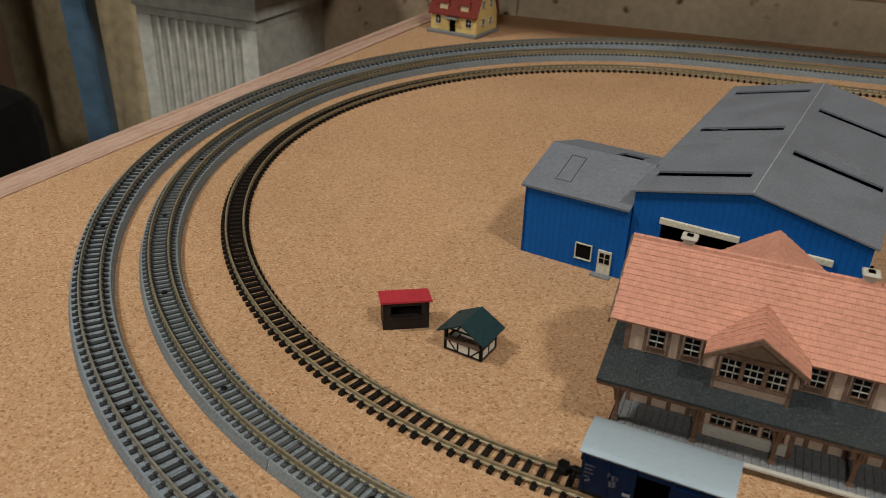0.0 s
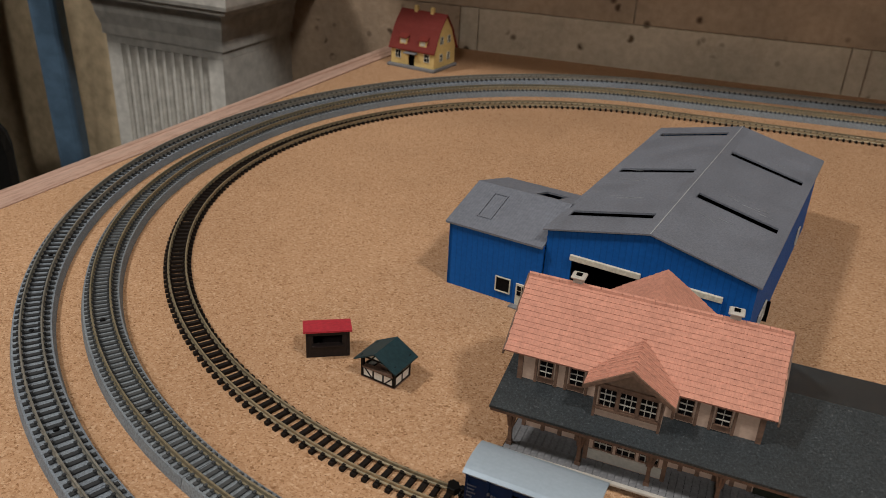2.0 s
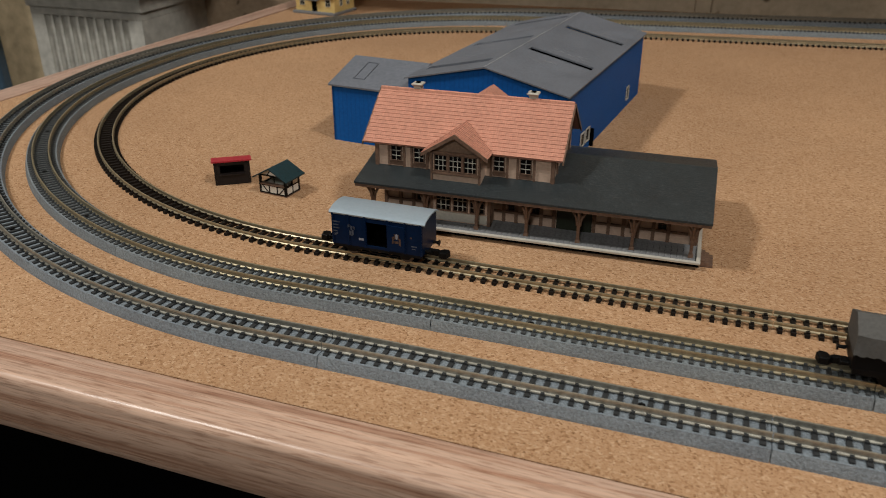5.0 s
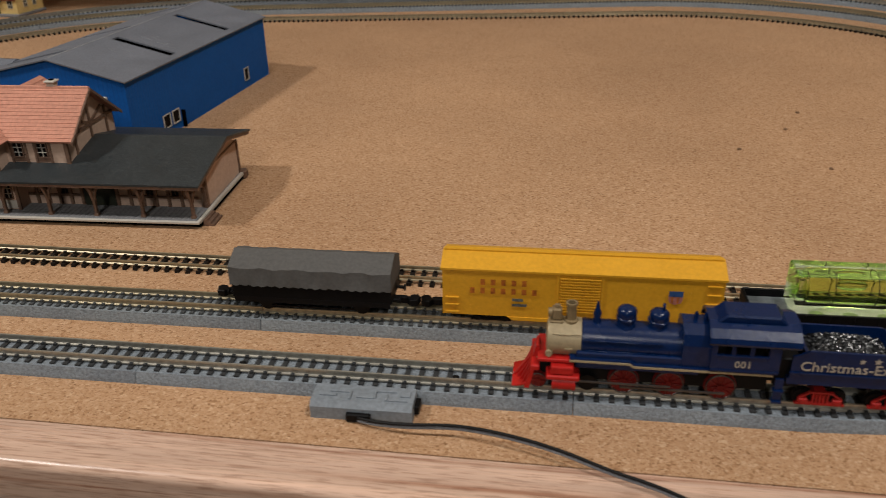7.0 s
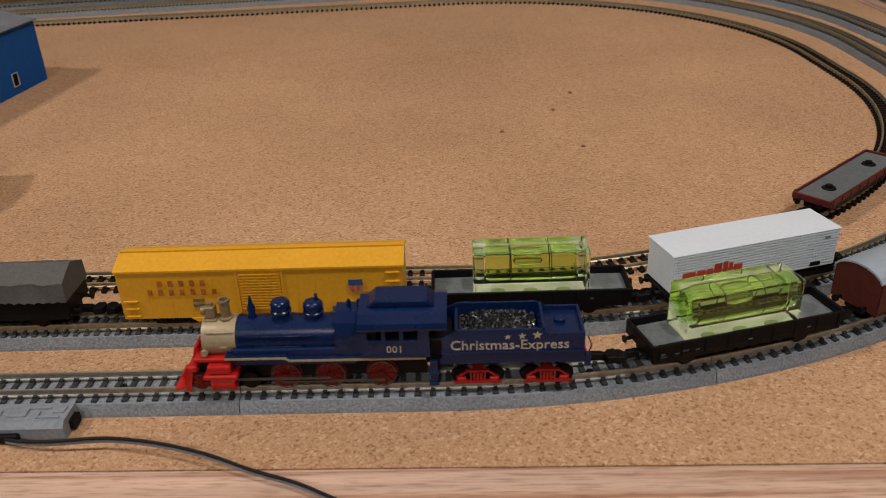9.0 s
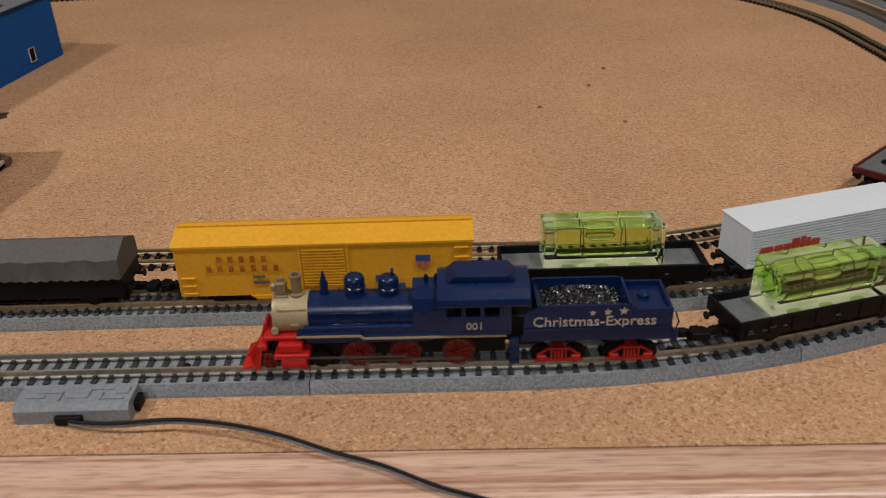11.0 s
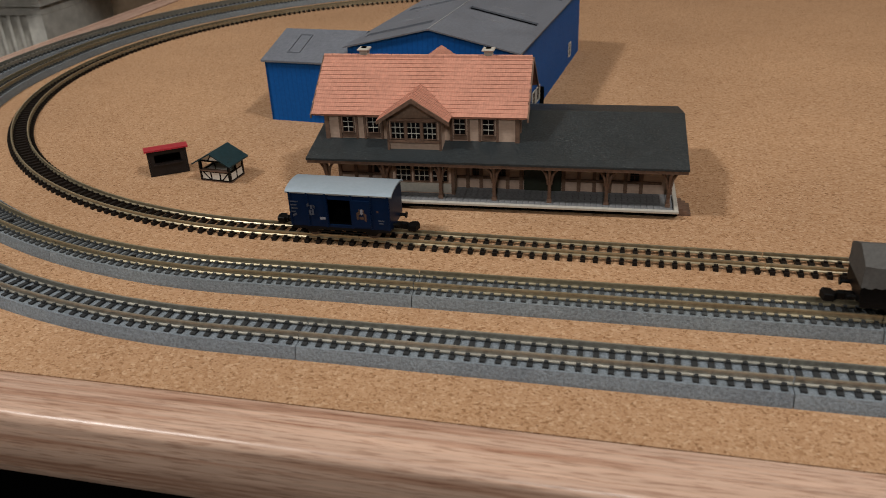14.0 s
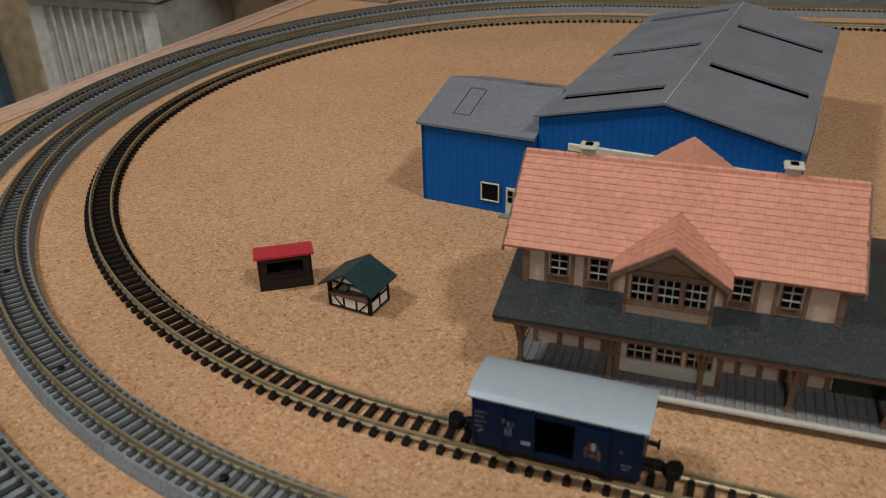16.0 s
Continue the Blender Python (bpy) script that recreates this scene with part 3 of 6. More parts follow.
def lay_track(loop, sections, pitch, sleeper, z_rail, rail_h, rail_mat, bed_mat, label, group, offset=0.0):
    length = loop.length / sections
    for k in range(sections):
        s0, s1 = offset + k * length + 0.00012, offset + (k + 1) * length - 0.00012
        p, h = loop.at(s0)
        base = thing("track_section", label, "railway track", pose(p.x, p.y, 0, 0, 0, math.degrees(h)), group)
        inv = base.matrix_basis.inverted()
        if bed_mat:
            bed = B()
            swept(bed, loop, s0, s1, [(-0.0069, 0.0), (0.0069, 0.0), (0.0068, 0.0008), (0.0061, 0.0033), (-0.0061, 0.0033), (-0.0068, 0.0008)])
            bed.transform(inv)
            part("roadbed", bed, bed_mat, base)
        for g in (-1, 1):
            rail = B()
            c = g * 0.00325
            swept(rail, loop, s0, s1, [(c - 0.00052, z_rail - rail_h), (c + 0.00052, z_rail - rail_h), (c + 0.00048, z_rail - rail_h + 0.0003), (c + 0.00018, z_rail - rail_h + 0.0006), (c + 0.00018, z_rail - 0.00065), (c + 0.00028, z_rail - 0.00045), (c + 0.00025, z_rail), (c - 0.00025, z_rail), (c - 0.00028, z_rail - 0.00045), (c - 0.00018, z_rail - 0.00065), (c - 0.00018, z_rail - rail_h + 0.0006), (c - 0.00048, z_rail - rail_h + 0.0003)], 0.005)
            rail.transform(inv)
            part("rail", rail, rail_mat, base)
        for t in (0.24, 0.74) if bed_mat else ():
            part("fixing_screw", SCREW, None, base, m=inv @ loop.stand(s0 + t * (s1 - s0)))
        n = round(length / pitch)
        for i in range(n):
            part("sleeper", sleeper, None, base, m=inv @ loop.stand(s0 + (i + 0.5) * (s1 - s0) / n))


SCREW = to_mesh("fixing_screw", turned(B(), [(0.0009, 0.0033), (0.0009, 0.0040), (0.0004, 0.0042)], (0, 0, 0), "Z", 12), BLACK)
SL_OUT = sleeper_mesh("sleeper", 0.0055, 0.00135, 0.0030, 0.0038, SLEEPER_DARK, 0.0006)
SL_MID = sleeper_mesh("sleeper", 0.0055, 0.00120, 0.0030, 0.0038, SLEEPER_GREY, 0.0006)
SL_IN = sleeper_mesh("sleeper", 0.0052, 0.0014, 0.0, 0.0011, SLEEPER_BROWN, 0.0005)
lay_track(OUTER, 20, 0.00366, SL_OUT, RAIL_TOP, 0.0020, RAIL_STEEL, BALLAST, "track piece on grey moulded ballast with dark sleepers", "outer track loop", 0.02)
lay_track(MIDDLE, 18, 0.00278, SL_MID, RAIL_TOP, 0.0020, RAIL_BRASS, BALLAST_OLD, "weathered track piece on grey moulded ballast with grey sleepers", "middle track loop", 0.05)
lay_track(INNER, 16, 0.00366, SL_IN, RAIL_TOP_LOW, 0.0016, RAIL_BRASS, None, "older track piece with brass rails and open dark sleepers", "inner track loop", 0.03)

# ---- railway station ----
STATION = pose(-0.0336, 0.1658, 0, 0, 0, 1.3)
station = thing("railway_station", "model railway station, coral tile roof, dark awning, tan timber walls", "building", STATION)


def slab(bm, p, q, a0, a1, thick, axis):
    """A sloping sheet from edge p to edge q (across, up), along an axis from a0 to a1."""
    (y0, z0), (y1, z1) = p, q
    prism(bm, [(y0, z0), (y1, z1), (y1, z1 - thick), (y0, z0 - thick)], axis, a0, a1)
    return bm


def window(parent, m, w, h, cols, rows, frame_mat, t=0.0005, bar_mat=None):
    """A framed window with bars, its lower left corner at the origin, facing -y."""
    win = part("window", box(B(), 0, w, 0.0004, 0.0009, 0, h), PANE, parent, m=m)
    f = B()
    e = w * 0.055
    for d in ((0, w, 0, e), (0, w, h - e, h), (0, e, e, h - e), (w - e, w, e, h - e)):
        box(f, d[0], d[1], -0.0001, t, d[2], d[3])
    part("frame", f, frame_mat, win)
    for i in range(1, cols):
        x = w * i / cols
        part("glazing_bar", box(B(), x - e * 0.36, x + e * 0.36, 0.0001, t, e, h - e), bar_mat or frame_mat, win)
    for i in range(1, rows):
        z = h * i / rows
        part("glazing_bar", box(B(), e, w - e, 0.00005, t - 0.0001, z - e * 0.36, z + e * 0.36), bar_mat or frame_mat, win)
    return win


# Platform of slabs with a pale kerb
# Base is near-black: paints the shade under the kerb's overhang.
base = part("platform_base", box(B(), 0.004, 0.1195, 0.0022, 0.055, 0.0006, 0.0020), DARK, station)
slabs = to_mesh("slab", box(B(), -0.00094, 0.00094, 0.0017, 0.0139, 0.0020, 0.0029, 0.00008), STONE_GREY)
for i in range(58):
    part("slab", slabs, None, station, m=pose(0.0054 + i * 0.00196, 0, 0))
part("back_paving", box(B(), 0.0045, 0.1192, 0.0132, 0.0545, 0.0020, 0.0028), STONE_GREY, station)
kerb = B()
box(kerb, 0.004, 0.1198, 0.0003, 0.0016, 0.0021, 0.0031, 0.0002)
box(kerb, 0.1184, 0.1198, 0.0019, 0.0520, 0.0018, 0.0031, 0.0002)
part("kerb", kerb, KERB, station, "pale stone kerb")
# Near-black plinth paints the shadow line at the platform's foot.
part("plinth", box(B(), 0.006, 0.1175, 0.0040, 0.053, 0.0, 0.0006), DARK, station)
for i in range(3):
    part("step", box(B(), 0.1199 + 0.0013 * i, 0.1212 + 0.0013 * i, 0.004, 0.0125, 0.0, 0.0024 - 0.0008 * i), TIMBER, station)

# Ground floor walls: panels between timber studs
part("ground_floor_wall", box(B(), 0.0062, 0.1180, 0.0140, 0.0505, 0.0028, 0.0165), TAN_WALL, station)
prism_w = B()
prism(prism_w, [(0.0140, 0.0165), (0.0505, 0.0165), (0.0325, 0.0228)], "X", 0.1165, 0.1180)
part("gable_wall", prism_w, TAN_WALL, station)
stud_mesh = to_mesh("stud", box(B(), -0.0006, 0.0006, 0.0134, 0.0141, 0.0028, 0.0165), TIMBER)
for a in (0.0068, 0.0125, 0.0175, 0.0225, 0.0515, 0.056, 0.0605, 0.065, 0.0695, 0.0835, 0.0885, 0.0935, 0.0985, 0.1035, 0.1085, 0.1174):
    part("stud", stud_mesh, None, station, m=pose(a, 0, 0))
part("sill_rail", box(B(), 0.0062, 0.1150, 0.0136, 0.01405, 0.0062, 0.0071), TIMBER, station)
part("head_rail", box(B(), 0.0062, 0.1150, 0.01355, 0.01405, 0.0138, 0.0148), TIMBER, station)
part("goods_door", box(B(), 0.0705, 0.0828, 0.0130, 0.0139, 0.0029, 0.0135, 0.0002), paint("dark_green_door", (0.022, 0.026, 0.016), 0.6), station, "wide dark green sliding goods door")
for a in (0.0190, 0.0530, 0.0615, 0.0950, 0.1048):
    window(station, pose(a, 0.01345, 0.0073), 0.0030, 0.0060, 2, 3, TIMBER)
# Bay under the dormer
part("bay", box(B(), 0.0262, 0.0478, 0.0078, 0.0139, 0.0028, 0.0162), TAN_WALL, station, "projecting ground-floor bay with pale panels")
for i in range(3):
    window(station, pose(0.0282 + i * 0.0062, 0.0072, 0.0072), 0.0054, 0.0062, 3, 3, TIMBER, 0.0005, WINDOW_WHITE)
part("bay_panel", box(B(), 0.0270, 0.0470, 0.0073, 0.0078, 0.0034, 0.0066, 0.0001), KERB, station)
for a in (0.0264, 0.0476):
    part("bay_post", box(B(), a - 0.0006, a + 0.0006, 0.0071, 0.0079, 0.0028, 0.0162), TIMBER, station)
for y in (0.0148, 0.0498):
    part("gable_post", box(B(), 0.1179, 0.1184, y - 0.0007, y + 0.0007, 0.0028, 0.0166), TIMBER, station)
part("gable_rail", box(B(), 0.1179, 0.1183, 0.0145, 0.0502, 0.0163, 0.0169), TIMBER_PALE, station)

# Awning roof over platform and goods wing
aw = B()
slab(aw, (0.0, 0.0172), (0.0325, 0.0244), 0.0, 0.1218, 0.0007, "X")
part("awning_front_slope", aw, SLATE, station, "dark slate-grey awning roof")
aw = B()
slab(aw, (0.0325, 0.0244), (0.0580, 0.0186), 0.0, 0.1218, 0.0007, "X")
part("awning_back_slope", aw, SLATE, station)
part("awning_fascia", box(B(), 0.0002, 0.1216, 0.0003, 0.0010, 0.0154, 0.0166), TIMBER, station)
for s, (y0, z0, y1, z1) in enumerate(((0.001, 0.0168, 0.0325, 0.0238), (0.0325, 0.0238, 0.057, 0.0183))):
    for x in (0.0003, 0.1209):
        bm = B()
        prism(bm, [(y0, z0), (y1, z1), (y1, z1 - 0.0014), (y0, z0 - 0.0014)], "X", x, x + 0.0006)
        part("barge_board", bm, TIMBER, station)


def post():
    bm = B()
    box(bm, -0.00052, 0.00052, -0.00052, 0.00052, 0.0, 0.0126)
    for s in (-1, 1):
        arm = spline([(s * 0.0004, 0, 0.0060), (s * 0.0010, 0, 0.0092), (s * 0.0026, 0, 0.0115), (s * 0.0048, 0, 0.0124)], 4)
        tube(bm, arm, 0.00050, 6)
        tube(bm, [(s * 0.0011, 0, 0.0094), (s * 0.0032, 0, 0.0126)], 0.00030, 6)
    tube(bm, spline([(0, -0.0003, 0.0065), (0, -0.0012, 0.0100), (0, -0.0030, 0.0124)], 4), 0.00045, 6)
    box(bm, -0.0008, 0.0008, -0.0008, 0.0008, 0.0, 0.0010)
    return to_mesh("awning_post", bm, TIMBER)


post_mesh = post()
for a in (0.0055, 0.0252, 0.0440, 0.0617, 0.0795, 0.0975, 0.1165):
    part("awning_post", post_mesh, None, station, m=pose(a, 0.0042, 0.0030))
part("awning_beam", box(B(), 0.002, 0.120, 0.0036, 0.0048, 0.0154, 0.0164), TIMBER, station)

# Upper floor
part("upper_floor_wall", box(B(), 0.0042, 0.0686, 0.0125, 0.0485, 0.0170, 0.0288), TAN_WALL, station)
for x in (0.0042, 0.0676):
    gb = B()
    prism(gb, [(0.0125, 0.0288), (0.0485, 0.0288), (0.0305, 0.0423)], "X", x, x + 0.001)
    part("upper_gable", gb, TAN_WALL, station)
uw = ((0.0098, 2, 0.0040), (0.0184, 2, 0.0040), (0.0476, 2, 0.0040), (0.0570, 2, 0.0040))
for a, cols, w in uw:
    window(station, pose(a, 0.0117, 0.0222), w, 0.0056, cols, 3, TIMBER, 0.0005, WINDOW_WHITE)
    for x in (a - 0.0009, a + w + 0.0009):
        part("window_jamb", box(B(), x - 0.0004, x + 0.0004, 0.0119, 0.0126, 0.0200, 0.0286), TIMBER, station)
    part("window_apron", box(B(), a - 0.0003, a + w + 0.0003, 0.0120, 0.0126, 0.0205, 0.0219), TIMBER, station)
for x in (0.0044, 0.0684):
    part("corner_post", box(B(), x - 0.0007, x + 0.0007, 0.0118, 0.0128, 0.0185, 0.0284), TIMBER, station)
for y, z0, z1 in ((0.0305, 0.0170, 0.042), (0.0185, 0.0170, 0.033), (0.0425, 0.0170, 0.033)):
    part("gable_stud", box(B(), 0.0685, 0.0691, y - 0.0006, y + 0.0006, z0, z1), TIMBER, station)
for s in (-1, 1):
    bm = B()
    prism(bm, [(0.0305 + s * 0.0005, 0.0290), (0.0305 + s * 0.0105, 0.0332), (0.0305 + s * 0.0098, 0.0340), (0.0305 + s * 0.0005, 0.0303)], "X", 0.0685, 0.0690)
    part("gable_brace", bm, TIMBER, station)
part("gable_beam", box(B(), 0.0685, 0.0690, 0.0130, 0.0480, 0.0285, 0.0297), TIMBER, station)


def courses(parent, p, q, a0, a1, n, axis, material, cut=None):
    """Tile courses from the eave edge p to the ridge edge q (across, up)."""
    (y0, z0), (y1, z1) = p, q
    ln = math.hypot(y1 - y0, z1 - z0)
    ny, nz = -(z1 - z0) / ln, (y1 - y0) / ln
    if nz < 0:
        ny, nz = -ny, -nz
    rnd = random.Random(int(a0 * 1e5) + n)
    for i in range(n):
        t0, t1 = i / n, min(1.0, (i + 1.25) / n)
        lift0, lift1 = 0.00025, 0.00005
        ya, za, yb, zb = y0 + (y1 - y0) * t0, z0 + (z1 - z0) * t0, y0 + (y1 - y0) * t1, z0 + (z1 - z0) * t1
        b0, b1 = (a0, a1) if cut is None else cut(t0)
        j = rnd.uniform(-0.00012, 0.00012)
        bm = B()
        prism(bm, [(ya + ny * lift0, za + nz * lift0), (yb + ny * lift1, zb + nz * lift1), (yb - ny * 0.0004, zb - nz * 0.0004), (ya - ny * 0.0004, za - nz * 0.0004)], axis, b0 + j, b1 + j)
        part("tile_course", bm, material, parent)


front_roof = part("front_roof", slab(B(), (0.0113, 0.0286), (0.0305, 0.0430), 0.0, 0.0712, 0.0006, "X"), TILE, station, "coral pink tile roof slope")
courses(front_roof, (0.0110, 0.0285), (0.0305, 0.0432), -0.0004, 0.0716, 15, "X", TILE)
back_roof = part("back_roof", slab(B(), (0.0497, 0.0286), (0.0305, 0.0430), 0.0, 0.0712, 0.0006, "X"), TILE, station)
courses(back_roof, (0.0500, 0.0285), (0.0305, 0.0432), -0.0004, 0.0716, 15, "X", TILE)
ridge = B()
for i in range(24):
    x = -0.0004 + i * 0.0030
    prism(ridge, [(0.0297, 0.0428), (0.0299, 0.0436), (0.0305, 0.0439), (0.0311, 0.0436), (0.0313, 0.0428)], "X", x, x + 0.0029)
part("ridge_tiles", ridge, TILE, station)
for x in (-0.0009, 0.0716):
    for s in (-1, 1):
        bm = B()
        prism(bm, [(0.0305, 0.0432), (0.0305 + s * 0.0197, 0.0284), (0.0305 + s * 0.0197, 0.0272), (0.0305, 0.0420)], "X", x, x + 0.0005)
        part("roof_barge_board", bm, TIMBER, station)

# Front dormer
DX = 0.0355
part("dormer_wall", box(B(), DX - 0.0090, DX + 0.0090, 0.0068, 0.0127, 0.0185, 0.0297), TAN_WALL, station)
bm = B()
prism(bm, [(DX - 0.0102, 0.0290), (DX + 0.0102, 0.0290), (DX, 0.0354)], "Y", 0.0066, 0.0120)
part("dormer_gable", bm, TIMBER_PALE, station)
for i in range(3):
    window(station, pose(DX - 0.0077 + i * 0.0053, 0.0063, 0.0222), 0.0047, 0.0060, 3, 3, TIMBER, 0.0005, WINDOW_WHITE)
for x in (DX - 0.0086, DX - 0.0027, DX + 0.0026, DX + 0.0086):
    part("dormer_post", box(B(), x - 0.00035, x + 0.00035, 0.0060, 0.0069, 0.0218 if abs(x - DX) < 0.005 else 0.0186, 0.0290), TIMBER, station)
part("dormer_sill", box(B(), DX - 0.0090, DX + 0.0090, 0.0060, 0.0067, 0.0212, 0.0220), TIMBER, station)
part("dormer_head", box(B(), DX - 0.0090, DX + 0.0090, 0.0060, 0.0067, 0.0284, 0.0294), TIMBER, station)
for s in (-1, 1):
    dr = part("dormer_roof", slab(B(), (DX + s * 0.0114, 0.0290), (DX, 0.0361), 0.0050, 0.0210, 0.0006, "Y"), TILE_Y, station)
    courses(dr, (DX + s * 0.0118, 0.0288), (DX, 0.0363), 0.0048, 0.0225, 6, "Y", TILE_Y, lambda t: (0.0048, 0.0125 + t * 0.0105))
    for i in range(13):
        y = 0.0054 + i * 0.0013
        t = max(0.0, (y + 0.0004 - 0.0125) / 0.0105)
        rib = slab(B(), (DX + s * 0.0118 * (1 - t), 0.02915 + t * 0.0075), (DX, 0.03665), y, y + 0.0006, 0.0005, "Y")
        part("tile_roll", rib, TILE_Y, dr)
    bm = B()
    prism(bm, [(DX, 0.0364), (DX + s * 0.0119, 0.0288), (DX + s * 0.0119, 0.0276), (DX, 0.0350)], "Y", 0.0042, 0.0050)
    part("dormer_barge_board", bm, TIMBER, station)
# Rear cross gable
bm = B()
prism(bm, [(DX - 0.0150, 0.0290), (DX + 0.0150, 0.0290), (DX, 0.0394)], "Y", 0.0450, 0.0565)
part("rear_gable", bm, TAN_WALL, station)
part("rear_wing_wall", box(B(), DX - 0.0140, DX + 0.0140, 0.0450, 0.0565, 0.0028, 0.0290), TAN_WALL, station)
for s in (-1, 1):
    rr = part("rear_roof", slab(B(), (DX + s * 0.0162, 0.0288), (DX, 0.0399), 0.0340, 0.0580, 0.0006, "Y"), TILE_Y, station)
    courses(rr, (DX + s * 0.0166, 0.0287), (DX, 0.0402), 0.036, 0.0580, 9, "Y", TILE_Y, lambda t: (0.0495 - t * 0.0148, 0.0580))
for a in (0.0137, 0.0567):
    ch = part("chimney", box(B(), a - 0.0014, a + 0.0014, 0.0300, 0.0328, 0.0405, 0.0450), KERB, station, "pale stone chimney with a square cap")
    part("cap", box(B(), a - 0.0021, a + 0.0021, 0.0293, 0.0335, 0.0450, 0.0458, 0.0003), KERB, ch)
    part("flue", box(B(), a - 0.0008, a + 0.0008, 0.0306, 0.0322, 0.0458, 0.0461), DARK, ch)
part("bench_bracket", box(B(), 0.1165, 0.1205, 0.0490, 0.0530, 0.0, 0.0035, 0.0005), TIMBER, station)

# ---- blue hall ----
HALL = pose(-0.0447, 0.2492, 0, 0, 0, -6.2)
HW, HL, HE, HA = 0.0720, 0.1387, 0.0330, 0.0408
hall = thing("blue_hall", "large blue board-clad model warehouse with grey sheet roof and skylight slots", "building", HALL)
for x0, x1 in ((0, 0.0100), (0.0345, 0.0390), (0.0620, HW)):
    part("front_pier", box(B(), x0, x1, 0, 0.001, 0, 0.0240), BLUE_BOARD, hall)
front = B()
prism(front, [(0, 0.0240), (HW, 0.0240), (HW, HE), (HW / 2, HA), (0, HE)], "Y", 0, 0.001)
part("front_gable", front, BLUE_BOARD, hall)
bk = B()
prism(bk, [(0, 0), (HW, 0), (HW, HE), (HW / 2, HA), (0, HE)], "Y", HL - 0.001, HL)
part("back_wall", bk, BLUE_BOARD, hall)
part("left_wall", box(B(), 0, 0.001, 0.0011, HL - 0.0011, 0, HE), BLUE_BOARD_Y, hall)
part("right_wall", box(B(), HW - 0.001, HW, 0.0011, HL - 0.0011, 0, HE), BLUE_BOARD_Y, hall)
# Black floor paints the hall's inside as unlit.
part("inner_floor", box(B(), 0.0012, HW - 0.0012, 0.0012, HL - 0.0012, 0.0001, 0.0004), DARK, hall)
for x0, x1 in ((0.0095, 0.0350), (0.0385, 0.0625)):
    part("door_rail", box(B(), x0, x1, -0.0012, -0.0001, 0.0240, 0.0262, 0.0002), CREAM, hall, "cream sliding-door rail")
part("sliding_door", box(B(), 0.0480, 0.0625, -0.0008, -0.0001, 0.0004, 0.0239), BLUE_BOARD, hall)


def pitched(parent, name, u0, u1, z0, z1, v0, v1, slots, material):
    """One roof slope between eave (u0, z0) and ridge (u1, z1), with open skylight slots."""
    ob = [None]

    def piece(ta, tb, va, vb):
        ua, ub = u0 + (u1 - u0) * ta, u0 + (u1 - u0) * tb
        za, zb = z0 + (z1 - z0) * ta, z0 + (z1 - z0) * tb
        bm = B()
        prism(bm, [(ua, za), (ub, zb), (ub, zb - 0.0006), (ua, za - 0.0006)], "Y", va, vb)
        ob[0] = part(name, bm, material, parent)

    lo, hi, half = 0.10, 0.90, 0.0025
    piece(0, lo, v0, v1)
    piece(hi, 1, v0, v1)
    edges = [v0] + [e for s in slots for e in (s - half, s + half)] + [v1]
    for a, b in zip(edges[::2], edges[1::2]):
        piece(lo, hi, a, b)
    for s in slots:
        for va, vb in ((s - half - 0.0004, s - half - 0.00002), (s + half + 0.00002, s + half + 0.0004)):
            rim = B()
            ua, ub = u0 + (u1 - u0) * lo, u0 + (u1 - u0) * hi
            za, zb = z0 + (z1 - z0) * lo, z0 + (z1 - z0) * hi
            prism(rim, [(ua, za + 0.00015), (ub, zb + 0.00015), (ub, zb), (ua, za)], "Y", va, vb)
            part("skylight_rim", rim, material, ob[0])


# Black sheets added under the roof so the slots look unlit inside.
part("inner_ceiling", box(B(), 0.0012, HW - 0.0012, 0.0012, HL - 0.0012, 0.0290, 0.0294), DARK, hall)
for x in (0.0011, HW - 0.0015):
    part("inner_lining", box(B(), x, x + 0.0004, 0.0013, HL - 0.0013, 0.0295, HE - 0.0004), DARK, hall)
pitched(hall, "left_roof_sheet", -0.0014, HW / 2, HE + 0.0004, HA + 0.0010, -0.0014, HL + 0.0012, [0.0155, 0.0690, 0.1265], ROOF_GREY)
pitched(hall, "right_roof_sheet", HW + 0.0014, HW / 2, HE + 0.0004, HA + 0.0010, -0.0014, HL + 0.0012, [0.0446, 0.1003], ROOF_GREY)
part("roof_seam", box(B(), HW / 2 - 0.00015, HW / 2 + 0.00015, -0.0014, HL + 0.0012, HA + 0.0009, HA + 0.00115), SCRATCH, hall)
# Fine pale scratches on both slopes
rnd = random.Random(21)
for i in range(16):
    side = -1 if i % 3 == 0 else 1
    t0 = rnd.uniform(0.18, 0.6)
    t1 = t0 + rnd.uniform(0.08, 0.22)
    v = rnd.choice([rnd.uniform(0.022, 0.036), rnd.uniform(0.052, 0.062), rnd.uniform(0.070, 0.088), rnd.uniform(0.100, 0.113)])
    pts = []
    for t in (t0, t1):
        u = HW / 2 + side * (HW / 2 + 0.0014) * (1 - t)
        pts.append((u, v + (t - t0) * rnd.uniform(-0.02, 0.02), HE + 0.0005 + (HA - HE + 0.0006) * t))
    part("scratch", tube(B(), pts, 0.00006, 4), SCRATCH, hall)
# right side windows and door
for v in (0.0235, 0.0315):
    window(hall, pose(HW + 0.0006, v, 0.0040) @ pose(0, 0, 0, 0, 0, 90), 0.0062, 0.0064, 1, 1, WINDOW_WHITE)
window(hall, pose(HW + 0.0006, 0.1075, 0.0042) @ pose(0, 0, 0, 0, 0, 90), 0.0052, 0.0070, 1, 1, WINDOW_WHITE)
part("side_door", box(B(), HW, HW + 0.0018, 0.0400, 0.0408, 0.0002, 0.0085), DARK, hall, "dark side door standing open")
